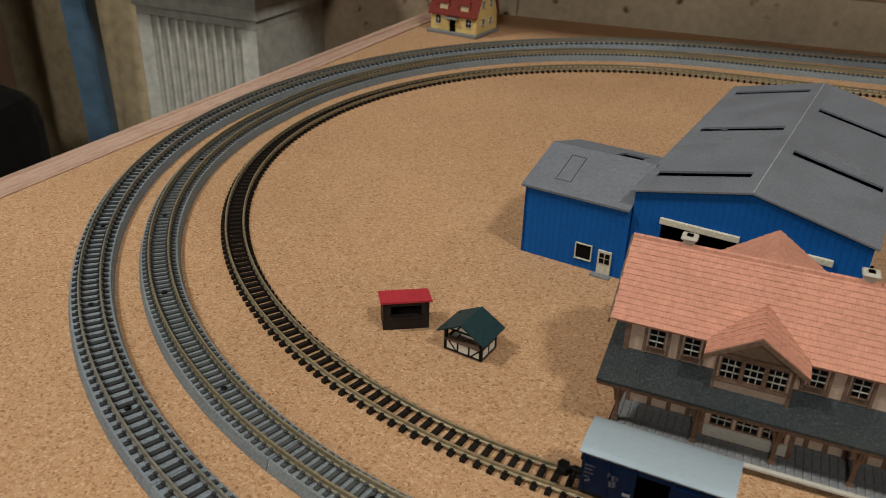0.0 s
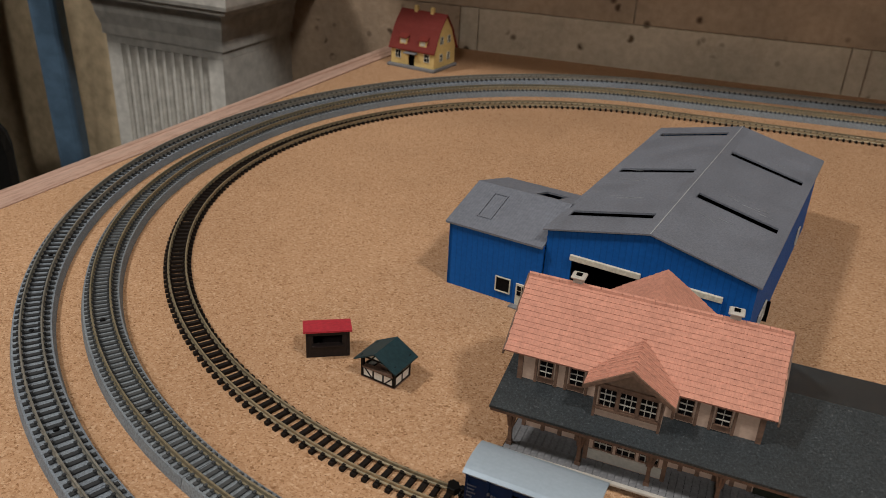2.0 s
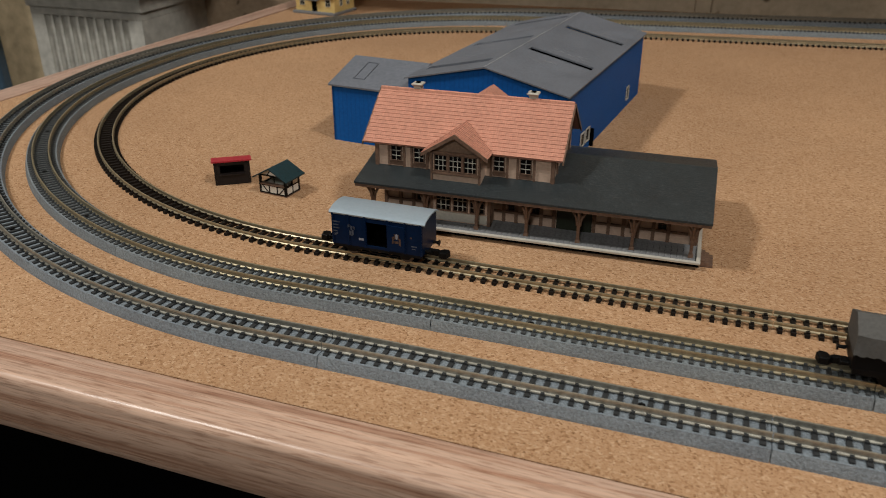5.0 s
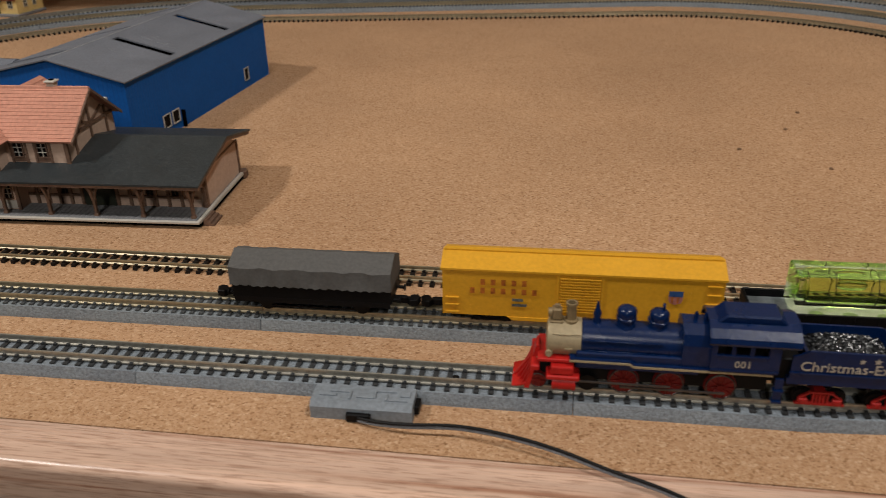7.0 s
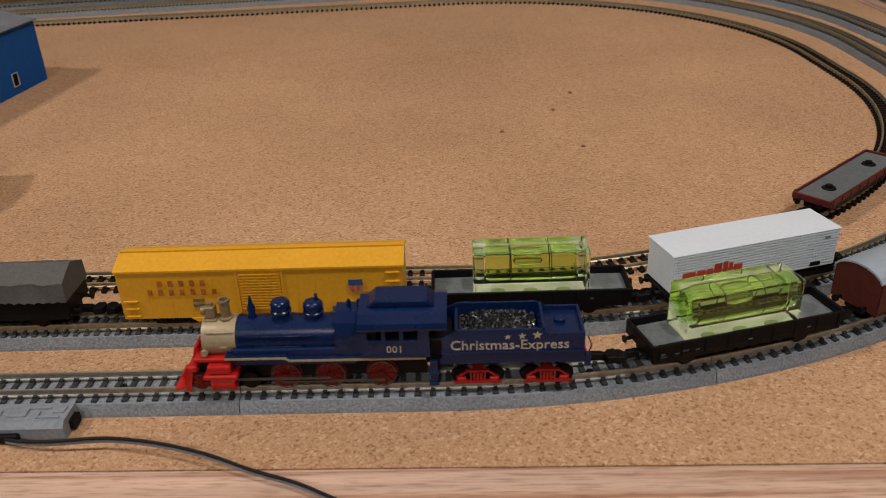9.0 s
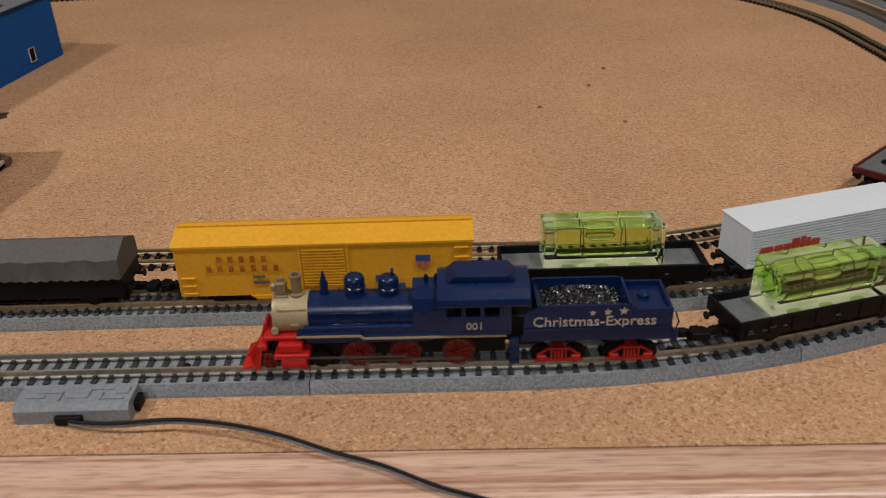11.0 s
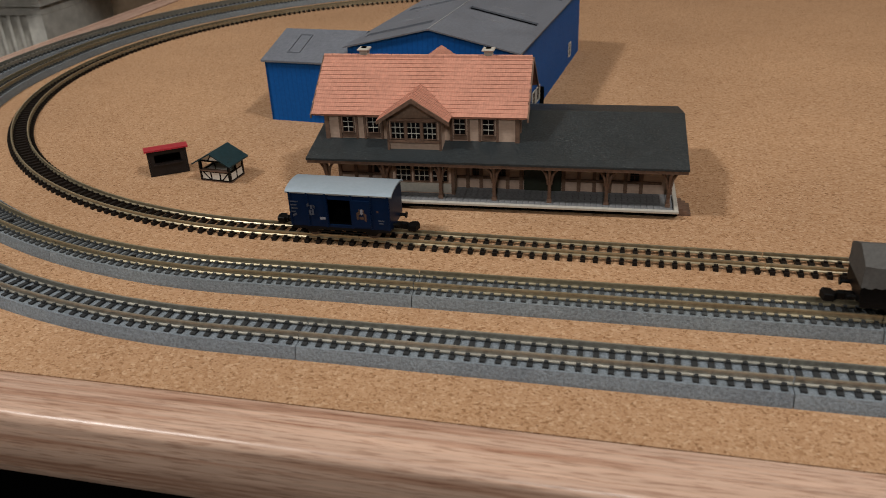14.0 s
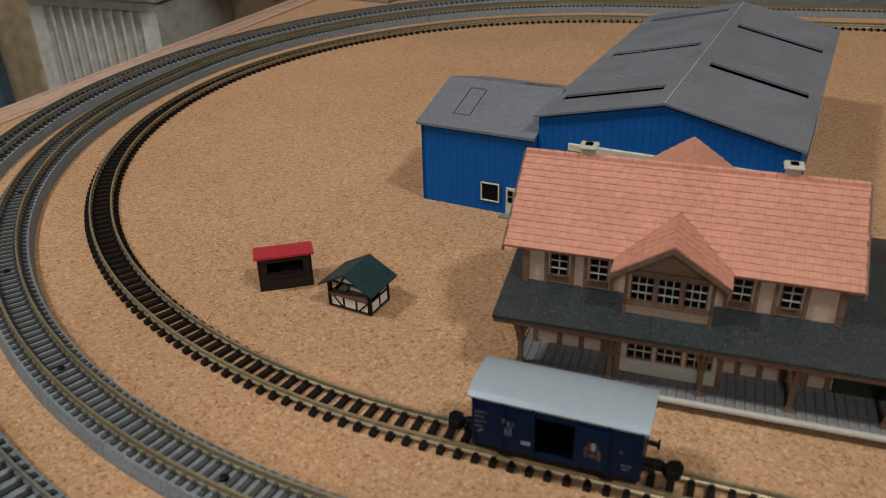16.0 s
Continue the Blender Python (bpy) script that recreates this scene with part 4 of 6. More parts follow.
# annex
AX, AD, AE, AA, AV = -0.0386, 0.0510, 0.0264, 0.0336, -0.0015
part("annex_front_wall", box(B(), AX, -0.0001, AV, AV + 0.001, 0, AE), BLUE_BOARD, hall)
bm = B()
prism(bm, [(AV, 0), (AV + AD, 0), (AV + AD, AE), (AV + 0.0245, AA), (AV, AE)], "X", AX, AX + 0.001)
part("annex_end_wall", bm, BLUE_BOARD_Y, hall)
part("annex_back_wall", box(B(), AX, -0.0001, AV + AD - 0.001, AV + AD, 0, AE), BLUE_BOARD, hall)
bm = B()
slab(bm, (AV - 0.0012, AE + 0.0003), (AV + 0.0245, AA + 0.0008), AX - 0.0012, -0.0003, 0.0008, "X")
part("annex_front_roof", bm, ROOF_RIB, hall)
bm = B()
yb = AV + 0.0245
slope = (AE - AA) / (AD - 0.0245)
for y0, y1, x0, x1 in ((0.0, 0.003, AX - 0.0012, -0.0003), (0.003, 0.0150, AX - 0.0012, -0.0165), (0.003, 0.0150, -0.0070, -0.0003), (0.0150, AD - 0.0245 + 0.001, AX - 0.0012, -0.0003)):
    slab(bm, (yb + y0, AA + 0.0008 + slope * y0), (yb + y1, AA + 0.0008 + slope * y1), x0, x1, 0.0008, "X")
part("annex_back_roof", bm, ROOF_RIB, hall)
# Added black sheet makes the roof hatch look unlit inside.
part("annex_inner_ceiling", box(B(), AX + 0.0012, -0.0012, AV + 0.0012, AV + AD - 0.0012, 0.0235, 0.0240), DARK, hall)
bm = B()
hx0, hx1 = AX + 0.0085, AX + 0.0140
for t0, t1, x0, x1 in ((0.25, 0.80, hx0, hx0 + 0.0003), (0.25, 0.80, hx1, hx1 + 0.0003), (0.25, 0.265, hx0, hx1), (0.79, 0.805, hx0, hx1)):
    p = [(AV - 0.0012 + 0.0257 * t, AE + 0.0005 + (AA + 0.0005 - AE) * t) for t in (t0, t1)]
    slab(bm, (p[0][0], p[0][1] + 0.00025), (p[1][0], p[1][1] + 0.00025), x0, x1, 0.0004, "X")
part("roof_hatch", bm, ROOF_GREY, hall)
window(hall, pose(-0.0178, AV - 0.0006, 0.0036), 0.0062, 0.0062, 1, 1, CREAM, 0.0007)
ad = part("annex_door", box(B(), -0.0092, -0.0044, AV - 0.0008, AV - 0.0001, 0.0003, 0.0092), CREAM, hall, "cream panel door with small panes")
for i in range(2):
    for j in range(2):
        part("pane", box(B(), -0.0085 + i * 0.0020, -0.0069 + i * 0.0020, AV - 0.0010, AV - 0.00081, 0.0046 + j * 0.0021, 0.0063 + j * 0.0021), PANE, ad)
part("door_step", box(B(), -0.0105, -0.0035, AV - 0.0035, AV - 0.0009, 0, 0.0005), STONE_GREY, hall)

# ---- market stalls ----
stall = thing("red_roofed_stall", "small dark brown market stall with sloping red roof", "market stall", pose(-0.1031, 0.1827, 0, 0, 0, 33.5))
SW, SD = 0.0142, 0.0080
part("floor", box(B(), 0, SW, 0, SD, 0, 0.0005), BROWN_WALL, stall)
part("back_wall", box(B(), 0, SW, SD - 0.0006, SD, 0.0005, 0.0085), BROWN_WALL, stall)
for x in (0, SW - 0.0006):
    bm = B()
    prism(bm, [(0, 0.0005), (SD - 0.0007, 0.0005), (SD - 0.0007, 0.0085), (0, 0.0100)], "X", x, x + 0.0006)
    part("side_wall", bm, BROWN_WALL, stall)
part("counter_front", box(B(), 0.0007, SW - 0.0007, 0, 0.0006, 0.0005, 0.0041), BROWN_WALL, stall)
for x in (0.0007, SW - 0.0024):
    part("front_jamb", box(B(), x, x + 0.0017, 0, 0.0006, 0.0041, 0.0082), BROWN_WALL, stall)
part("counter_top", box(B(), 0.0019, SW - 0.0019, -0.0007, 0.0016, 0.0041, 0.0046), BROWN_WALL, stall)
part("header", box(B(), 0.0007, SW - 0.0007, 0, 0.0006, 0.0082, 0.0100), BROWN_WALL, stall)
bm = B()
prism(bm, [(-0.0010, 0.0105), (SD + 0.0010, 0.0088), (SD + 0.0010, 0.0083), (-0.0010, 0.0099)], "X", -0.0008, SW + 0.0008)
part("roof", bm, RED_ROOF, stall, "bright red flat sloping roof")

GS = pose(-0.0825, 0.1823, 0, 0, 0, -7.5)
stall = thing("half_timbered_stall", "white half-timbered market stall with a dark green pitched roof", "market stall", GS)
SW, SD, SE, SA = 0.0128, 0.0092, 0.0082, 0.0113
part("floor", box(B(), 0, SW, 0, SD, 0, 0.0004), TIMBER, stall)
for x in (0, SW - 0.0009):
    for y in (0, SD - 0.0009):
        part("corner_post", box(B(), x, x + 0.0009, y, y + 0.0009, 0.0004, SE), BLACK, stall)
for nm, x0, x1, y0, y1 in (("front_panel", 0.0009, SW - 0.0009, 0.0002, 0.0007), ("back_panel", 0.0009, SW - 0.0009, SD - 0.0007, SD - 0.0002), ("side_panel", 0.0002, 0.0007, 0.0009, SD - 0.0009), ("side_panel", SW - 0.0007, SW - 0.0002, 0.0009, SD - 0.0009)):
    h = SE if nm == "back_panel" else 0.0036
    part(nm, box(B(), x0, x1, y0, y1, 0.0004, h), PLASTER, stall)
for z in (0.0004, 0.0036, 0.0076):
    part("front_rail", box(B(), 0.0009, SW - 0.0009, 0.00005, 0.0007 if z < 0.001 else 0.0009, z, z + 0.0005), BLACK, stall)
    for x in (0.0001, SW - 0.0008):
        part("side_rail", box(B(), x, x + 0.0007, 0.0009, SD - 0.0009, z, z + 0.0005), BLACK, stall)
for x in (0.0044, 0.0082):
    part("front_stud", box(B(), x, x + 0.0005, 0.00005, 0.00065, 0.0009, 0.0036), BLACK, stall)
for x, d in ((0.0012, 1), (0.0090, -1)):
    bm = B()
    xa, xb = (x, x + 0.0026) if d > 0 else (x + 0.0026, x)
    prism(bm, [(xa, 0.0036), (xa + 0.0006, 0.0036), (xb + 0.0006, 0.0009), (xb, 0.0009)], "Y", 0.00005, 0.0006)
    part("front_brace", bm, BLACK, stall)
part("side_stud", box(B(), SW - 0.0007, SW - 0.0001, 0.0043, 0.0049, 0.0009, 0.0076), BLACK, stall)
part("side_window_panel", box(B(), SW - 0.00065, SW - 0.00025, 0.0049, SD - 0.0009, 0.0041, 0.0076), PLASTER, stall)
part("counter", box(B(), 0.0006, SW - 0.0006, -0.0004, 0.0016, 0.0041, 0.0045), TIMBER, stall)
bm = B()
prism(bm, [(0.0004, SE), (SW - 0.0004, SE), (SW / 2, SA - 0.0003)], "Y", 0.0002, 0.0007)
part("gable", bm, PLASTER, stall)
for x in (0.0040, 0.0086):
    bm = B()
    prism(bm, [(x, SE), (x + 0.0006, SE), (SW / 2 + (x - 0.0064) * 0.35 + 0.0006, SA - 0.0010), (SW / 2 + (x - 0.0064) * 0.35, SA - 0.0010)], "Y", 0.00005, 0.0006)
    part("gable_brace", bm, BLACK, stall)
for s in (-1, 1):
    e = SW / 2 + s * (SW / 2 + 0.0016)
    part("roof_slope", slab(B(), (e, SE - 0.0010), (SW / 2, SA + 0.0003), -0.0018, SD + 0.0016, 0.0005, "Y"), GREEN_ROOF, stall, "dark green roof slope")

# ---- yellow house ----
house = thing("yellow_house", "yellow model house with a steep maroon roof and two small dormers", "building", pose(-0.2571, 0.5425, 0, 0, 0, -7.0))
W2, D2, E2, A2 = 0.0375, 0.0300, 0.0155, 0.0400
part("plinth", box(B(), -0.0020, W2 + 0.002, -0.0030, D2 + 0.001, 0, 0.0022, 0.0004), STONE_GREY, house)
part("wall_shell", box(B(), 0, W2, 0, D2, 0.0022, E2), YELLOW_WALL, house)
for x in (0, W2 - 0.001):
    bm = B()
    prism(bm, [(0.0002, E2), (D2 - 0.0002, E2), (D2 * 0.80, 0.0285), (D2 / 2, A2 - 0.001), (D2 * 0.20, 0.0285)], "X", x, x + 0.001)
    part("gable", bm, YELLOW_WALL, house)
for s in (0, 1):
    f = lambda y: y if s == 0 else D2 - y
    part("lower_roof", slab(B(), (f(-0.0018), E2 - 0.0015), (f(D2 * 0.19), 0.0292), -0.0014, W2 + 0.0014, 0.0009, "X"), MAROON_TILE, house)
    part("upper_roof", slab(B(), (f(D2 * 0.19), 0.0292), (f(D2 / 2), A2), -0.0014, W2 + 0.0014, 0.0009, "X"), MAROON_TILE, house)
for x in (0.0075, 0.0245):
    dm = part("dormer", box(B(), x, x + 0.0062, -0.0002, 0.006, 0.0170, 0.0222), YELLOW_WALL, house)
    part("roof", slab(B(), (-0.0014, 0.0220), (0.0070, 0.0262), x - 0.0008, x + 0.0070, 0.0006, "X"), MAROON_TILE, dm)
    part("pane", box(B(), x + 0.0010, x + 0.0052, -0.0004, -0.0002, 0.0180, 0.0210), CREAM, dm)
for x in (0.0040, 0.0290):
    window(house, pose(x, -0.0005, 0.0065), 0.0048, 0.0060, 2, 2, CREAM)
part("door", box(B(), 0.0160, 0.0205, -0.0005, 0.0, 0.0024, 0.0110), DARK, house)
part("porch_roof", box(B(), 0.0130, 0.0235, -0.0045, 0.0, 0.0112, 0.0122, 0.0003), STONE_GREY, house)
for y in (0.0075, 0.0180):
    for z in (0.0065, 0.0190):
        window(house, pose(W2 + 0.0005, y, z) @ pose(0, 0, 0, 0, 0, 90), 0.0042, 0.0055, 2, 2, CREAM)
for x in (0.012, 0.026):
    part("chimney", box(B(), x - 0.0013, x + 0.0013, D2 / 2 - 0.0013, D2 / 2 + 0.0013, 0.0380, 0.0432), YELLOW_WALL, house)

# ---- rolling stock: x along the vehicle, z = 0 at the rail's top ----


def wheel_mesh(name, r, material):
    bm = B()
    turned(bm, [(r * 0.55, -0.0005), (r, -0.0005), (r, 0.0002), (r * 1.10, 0.0002), (r * 1.10, 0.0005), (r * 0.5, 0.0005)], (0, 0, 0), "Y", 20)
    return to_mesh(name, bm, material)


WHEEL = wheel_mesh("wheel", 0.0022, STEEL)
WHEEL_BLACK = wheel_mesh("wheel", 0.0022, BLACK)
DRIVER = wheel_mesh("driving_wheel", 0.0034, WHEEL_RED)
PILOT_WHEEL = wheel_mesh("pilot_wheel", 0.0020, WHEEL_RED)


def spoke_mesh(r):
    return to_mesh("spoke", tube(B(), [(r * 0.12, -0.0006, 0), (r * 0.92, -0.0006, 0)], r * 0.075, 5), WHEEL_RED)


SPOKES = {"driving_wheel": (10, spoke_mesh(0.0034)), "pilot_wheel": (6, spoke_mesh(0.0020))}


def axle(parent, x, mesh, y=0.0037):
    r = max(v.co.z for v in mesh.vertices) / 1.1
    for s in (-1, 1):
        kind = mesh.name.split(".")[0]
        wheel = part(kind, mesh, None, parent, m=pose(x, s * y, r, 0, 0, 0 if s < 0 else 180))
        if kind in SPOKES and parent.parent is None:
            count, spoke = SPOKES[kind]
            for i in range(count):
                part("spoke", spoke, None, wheel, m=pose(0, 0, 0, 0, 360 * i / count, 0))
            part("hub", turned(B(), [(r * 0.22, -0.0009), (r * 0.22, 0)], (0, 0, 0), "Y", 10), WHEEL_RED, wheel)
            ring = [(r * 0.97 * math.cos(2 * math.pi * i / 20), -0.00052, r * 0.97 * math.sin(2 * math.pi * i / 20)) for i in range(21)]
            part("tyre", tube(B(), ring, r * 0.075, 5), STEEL, wheel, "dull worn steel tyre")
    part("axle", tube(B(), [(x, -y, r), (x, y, r)], 0.0005, 6), STEEL, parent)


def coupler(parent, x, s, z=0.0030):
    """A flat hook coupling pointing along s."""
    bm = B()
    pts = [(0, -0.0007), (0.0040, -0.0008), (0.0050, -0.0022), (0.0072, -0.0020), (0.0078, 0.0004), (0.0070, 0.0016), (0.0052, 0.0013), (0.0046, 0.0002), (0.0038, 0.0008), (0, 0.0007)]
    prism(bm, [(x + s * a, b) for a, b in pts][::s], "Z", z - 0.0010, z + 0.0010, 0.0002)
    part("coupler", bm, BLACK, parent)


def buffers(parent, x, s, z=0.0048):
    for y in (-0.0036, 0.0036):
        bm = B()
        turned(bm, [(0.0005, 0), (0.0005, 0.0017), (0.0010, 0.0018), (0.0010, 0.0022)] if s > 0 else [(0.0010, -0.0022), (0.0010, -0.0018), (0.0005, -0.0017), (0.0005, 0)], (x, y, z), "X", 10)
        part("buffer", bm, BLACK, parent)


def underframe(parent, length, wheels, width=0.0115, top=0.0050):
    """Sole bars, axles, hangers and couplings for a short two-axle wagon."""
    h = length / 2
    bm = B()
    for s in (-1, 1):
        box(bm, -h + 0.0005, h - 0.0005, s * (width / 2) - 0.0005, s * (width / 2) + 0.0005, top - 0.0016, top)
    box(bm, -h + 0.0006, h - 0.0006, -0.0025, 0.0025, top - 0.0022, top - 0.0001)
    part("sole_bar", bm, BLACK, parent)
    ax = length * 0.30
    for x in (-ax, ax):
        axle(parent, x, wheels)
        for s in (-1, 1):
            bm = B()
            prism(bm, [(x - 0.0028, top - 0.0014), (x + 0.0028, top - 0.0014), (x + 0.0011, 0.0014), (x - 0.0011, 0.0014)], "Y", s * 0.0050 - 0.0003, s * 0.0050 + 0.0003)
            part("axle_guard", bm, BLACK, parent)
    part("brake_rod", box(B(), -ax, ax, -0.0052, -0.0048, 0.0016, 0.0020), BLACK, parent)
    for s in (-1, 1):
        coupler(parent, s * (h - 0.0008), s)
        buffers(parent, s * h, s)


def bogie(parent, x, wheels, material, wb=0.0072):
    b = part("bogie_frame", B(), material, parent)
    bm = B()
    for s in (-1, 1):
        y = s * 0.0048
        e = wb / 2 + 0.0012
        box(bm, x - e - 0.0006, x + e + 0.0006, y - 0.0004, y + 0.0004, 0.0008, 0.0013)
        box(bm, x - 0.0026, x + 0.0026, y - 0.0004, y + 0.0004, 0.0039, 0.0044)
        for k in (-1, 1):
            prism(bm, [(x + k * e, 0.0020), (x + k * e, 0.0026), (x + k * 0.0024, 0.0044), (x + k * 0.0024, 0.0038)], "Y", y - 0.00035, y + 0.00035)
            prism(bm, [(x + k * e, 0.0017), (x + k * e, 0.0022), (x + k * 0.0012, 0.0013), (x + k * 0.0012, 0.0008)], "Y", y - 0.0003, y + 0.0003)
            box(bm, x + k * wb / 2 - 0.0010, x + k * wb / 2 + 0.0010, y - 0.0006, y + 0.0006, 0.0010, 0.0025, 0.0002)
            turned(bm, [(0.0006, -0.0009), (0.0006, 0.0009)], (x + k * wb / 2, y, 0.0018), "Y", 10)
            box(bm, x + k * 0.0016 - 0.0002, x + k * 0.0016 + 0.0002, y - 0.0004, y + 0.0004, 0.0013, 0.0040)
        for k in (-0.0008, 0.0000, 0.0008):
            turned(bm, [(0.00036, 0.0013), (0.00036, 0.0036)], (x + k, y, 0), "Z", 8)
    box(bm, x - 0.0012, x + 0.0012, -0.0045, 0.0045, 0.0026, 0.0042)
    bm.to_mesh(b.data)
    bm.free()
    for k in (-1, 1):
        axle(b, x + k * wb / 2, wheels)


def mark(parent, x0, x1, z0, z1, y, material=None, name="lettering_bar", slant=0.0):
    bm = B()
    prism(bm, [(x0, z0), (x1, z0 + slant), (x1, z1 + slant), (x0, z1)], "Y", min(y, y * 1.006), max(y, y * 1.006) + 0.00002)
    return part(name, bm, material or WHITE, parent)


# -- blue engine and tender --
ENGINE_Z = RAIL_TOP
engine = thing("steam_engine", "dark blue toy steam locomotive, red pilot, pale gold smokebox", "locomotive")
# x = 0 at the tip of the pilot, the boiler runs towards +x
bz, br = 0.0124, 0.0046
bm = B()
turned(bm, [(br * 0.55, 0.0078), (br * 0.95, 0.0082), (br * 1.0, 0.0090), (br * 1.0, 0.0160)], (0, 0, bz), "X", 28)
part("smokebox", bm, LOCO_GOLD, engine, "pale gold smokebox")
bm = B()
turned(bm, [(br * 0.98, 0.0161), (br, 0.0162), (br, 0.0390)], (0, 0, bz), "X", 28)
boiler = part("boiler", bm, LOCO_BLUE, engine)
for x in (0.0164, 0.0222, 0.0282):
    bm = B()
    turned(bm, [(br * 1.025, x), (br * 1.025, x + 0.0005)], (0, 0, bz), "X", 28)
    part("boiler_band", bm, LOCO_BLUE, boiler)
bm = B()
prism(bm, [(-0.0055, 0.0085), (0.0055, 0.0085), (0.0055, 0.0150), (0.0046, 0.0176), (0.0020, 0.0190), (-0.0020, 0.0190), (-0.0046, 0.0176), (-0.0055, 0.0150)], "X", 0.0388, 0.0450)
part("firebox", bm, LOCO_BLUE, engine)
bm = B()
turned(bm, [(0.0018, 0.0160), (0.0017, 0.0172), (0.00115, 0.0174), (0.00115, 0.0210), (0.00140, 0.0211), (0.00140, 0.0217), (0.00095, 0.0217), (0.00085, 0.0198)], (0.0135, 0, 0), "Z", 16)
part("chimney", bm, BRONZE, engine, "brown-gold chimney")
bm = B()
box(bm, 0.0090, 0.0113, -0.0012, 0.0012, 0.0172, 0.0202, 0.0003)
box(bm, 0.0086, 0.0117, -0.0016, 0.0016, 0.0155, 0.0172, 0.0002)
turned(bm, [(0.0010, -0.0009), (0.0012, 0.0)], (0.0090, 0, 0.0188), "X", 12)
box(bm, 0.0096, 0.0108, -0.0005, 0.0005, 0.0202, 0.0209)
part("headlamp", bm, BRONZE, engine)
bm = B()
turned(bm, [(0.0012, 0.0164), (0.0008, 0.0180), (0.0010, 0.0192), (0.0006, 0.0204), (0.0002, 0.0224)], (0.0195, 0, 0), "Z", 12)
part("bell", bm, LOCO_BLUE, engine)
for x, top in ((0.0262, 0.0004), (0.0336, 0.0)):
    bm = B()
    turned(bm, [(0.0027, 0.0150), (0.0025, 0.0163), (0.0020, 0.0170), (0.0020, 0.0178), (0.00238, 0.0180), (0.00238, 0.0185), (0.00215, 0.0187), (0.0023, 0.0198), (0.0022, 0.0204), (0.0018, 0.0209), (0.0011, 0.0212), (0.0004, 0.0213)], (x, 0, top - 0.0002), "Z", 20)
    dm = part("sand_dome" if x < 0.03 else "steam_dome", bm, LOCO_BLUE, engine)
    if x > 0.03:
        part("whistle", tube(B(), [(x + 0.0009, 0, 0.0204), (x + 0.0009, 0, 0.0226)], 0.00036, 8), LOCO_BLUE, dm)
for x in (0.0418, 0.0440):
    part("safety_valve", turned(B(), [(0.0005, 0.0185), (0.0005, 0.0205), (0.0003, 0.0210)], (x, 0, 0), "Z", 8), LOCO_BLUE, engine)
# running boards with a pale edge, one step higher by the cab
for s in (-1, 1):
    y0, y1 = (s * 0.0062, s * 0.0035) if s < 0 else (s * 0.0035, s * 0.0062)
    bm = B()
    prism(bm, [(0.0135, 0.0092), (0.0270, 0.0092), (0.0280, 0.0085), (0.0590, 0.0085), (0.0590, 0.0094), (0.0284, 0.0094), (0.0274, 0.0101), (0.0135, 0.0101)], "Y", y0, y1)
    rb = part("running_board", bm, LOCO_BLUE, engine)
    bm = B()
    prism(bm, [(0.0135, 0.0093), (0.0271, 0.0093), (0.0281, 0.0086), (0.0590, 0.0086), (0.0590, 0.0091), (0.0283, 0.0091), (0.0273, 0.0098), (0.0135, 0.0098)], "Y", s * 0.0063 - 0.0001, s * 0.0063 + 0.0001)
    part("edge_line", bm, LOCO_GOLD, rb)
    part("side_skirt", box(B(), 0.0150, 0.0430, s * 0.0045 - 0.0009, s * 0.0045 + 0.0009, 0.0070, 0.0115, 0.0003), LOCO_BLUE, engine)
    part("hand_rail", tube(B(), [(0.0165, s * 0.0046, 0.0143), (0.0345, s * 0.0046, 0.0143)], 0.00020, 5), LOCO_BLUE, engine)
    part("air_pipe", tube(B(), [(0.0170, s * 0.0047, 0.0116), (0.0330, s * 0.0047, 0.0116)], 0.00018, 5), LOCO_BLUE, engine)
    # cylinders
    bm = B()
    y0, y1 = sorted((s * 0.0030, s * 0.0070))
    box(bm, 0.0092, 0.0146, y0, y1, 0.0058, 0.0080, 0.0004, 2)
    box(bm, 0.0082, 0.0160, *sorted((s * 0.0030, s * 0.0074)), 0.0044, 0.0057, 0.0003)
    turned(bm, [(0.0019, 0.0096), (0.0020, 0.0097), (0.0020, 0.0151), (0.0019, 0.0152)], (0, s * 0.0053, 0.0030), "X", 18)
    for x in (0.0101, 0.0147):
        turned(bm, [(0.00215, x - 0.0003), (0.00215, x + 0.0003)], (0, s * 0.0053, 0.0030), "X", 18)
    part("cylinder", bm, LOCO_RED, engine, "bright red cylinder")
    part("marker_lamp", turned(B(), [(0.0008, -0.0006), (0.0009, 0.0002), (0.0004, 0.0006)], (0.0086, s * 0.0044, 0.0102), "Y", 12), LOCO_GOLD, engine, "small pale gold lamp")
    part("smokebox_step", box(B(), 0.0122, 0.0140, s * 0.0046 - 0.0002, s * 0.0046 + 0.0002, 0.0115, 0.0118), LOCO_GOLD, engine)
    part("smokebox_rail", tube(B(), [(0.0094, s * 0.0040, 0.0152), (0.0158, s * 0.0040, 0.0152)], 0.00018, 5), LOCO_GOLD, engine)
    bm = B()
    box(bm, 0.0255, 0.0495, s * 0.0055 - 0.0002, s * 0.0055 + 0.0002, 0.0023, 0.0028)
    box(bm, 0.0150, 0.0370, s * 0.0058 - 0.0002, s * 0.0058 + 0.0002, 0.0034, 0.0038)
    part("side_rod", bm, STEEL, engine)
    part("front_stay", tube(B(), [(0.0052, s * 0.0020, 0.0066), (0.0100, s * 0.0035, 0.0108)], 0.0003, 6), LOCO_GOLD, engine)
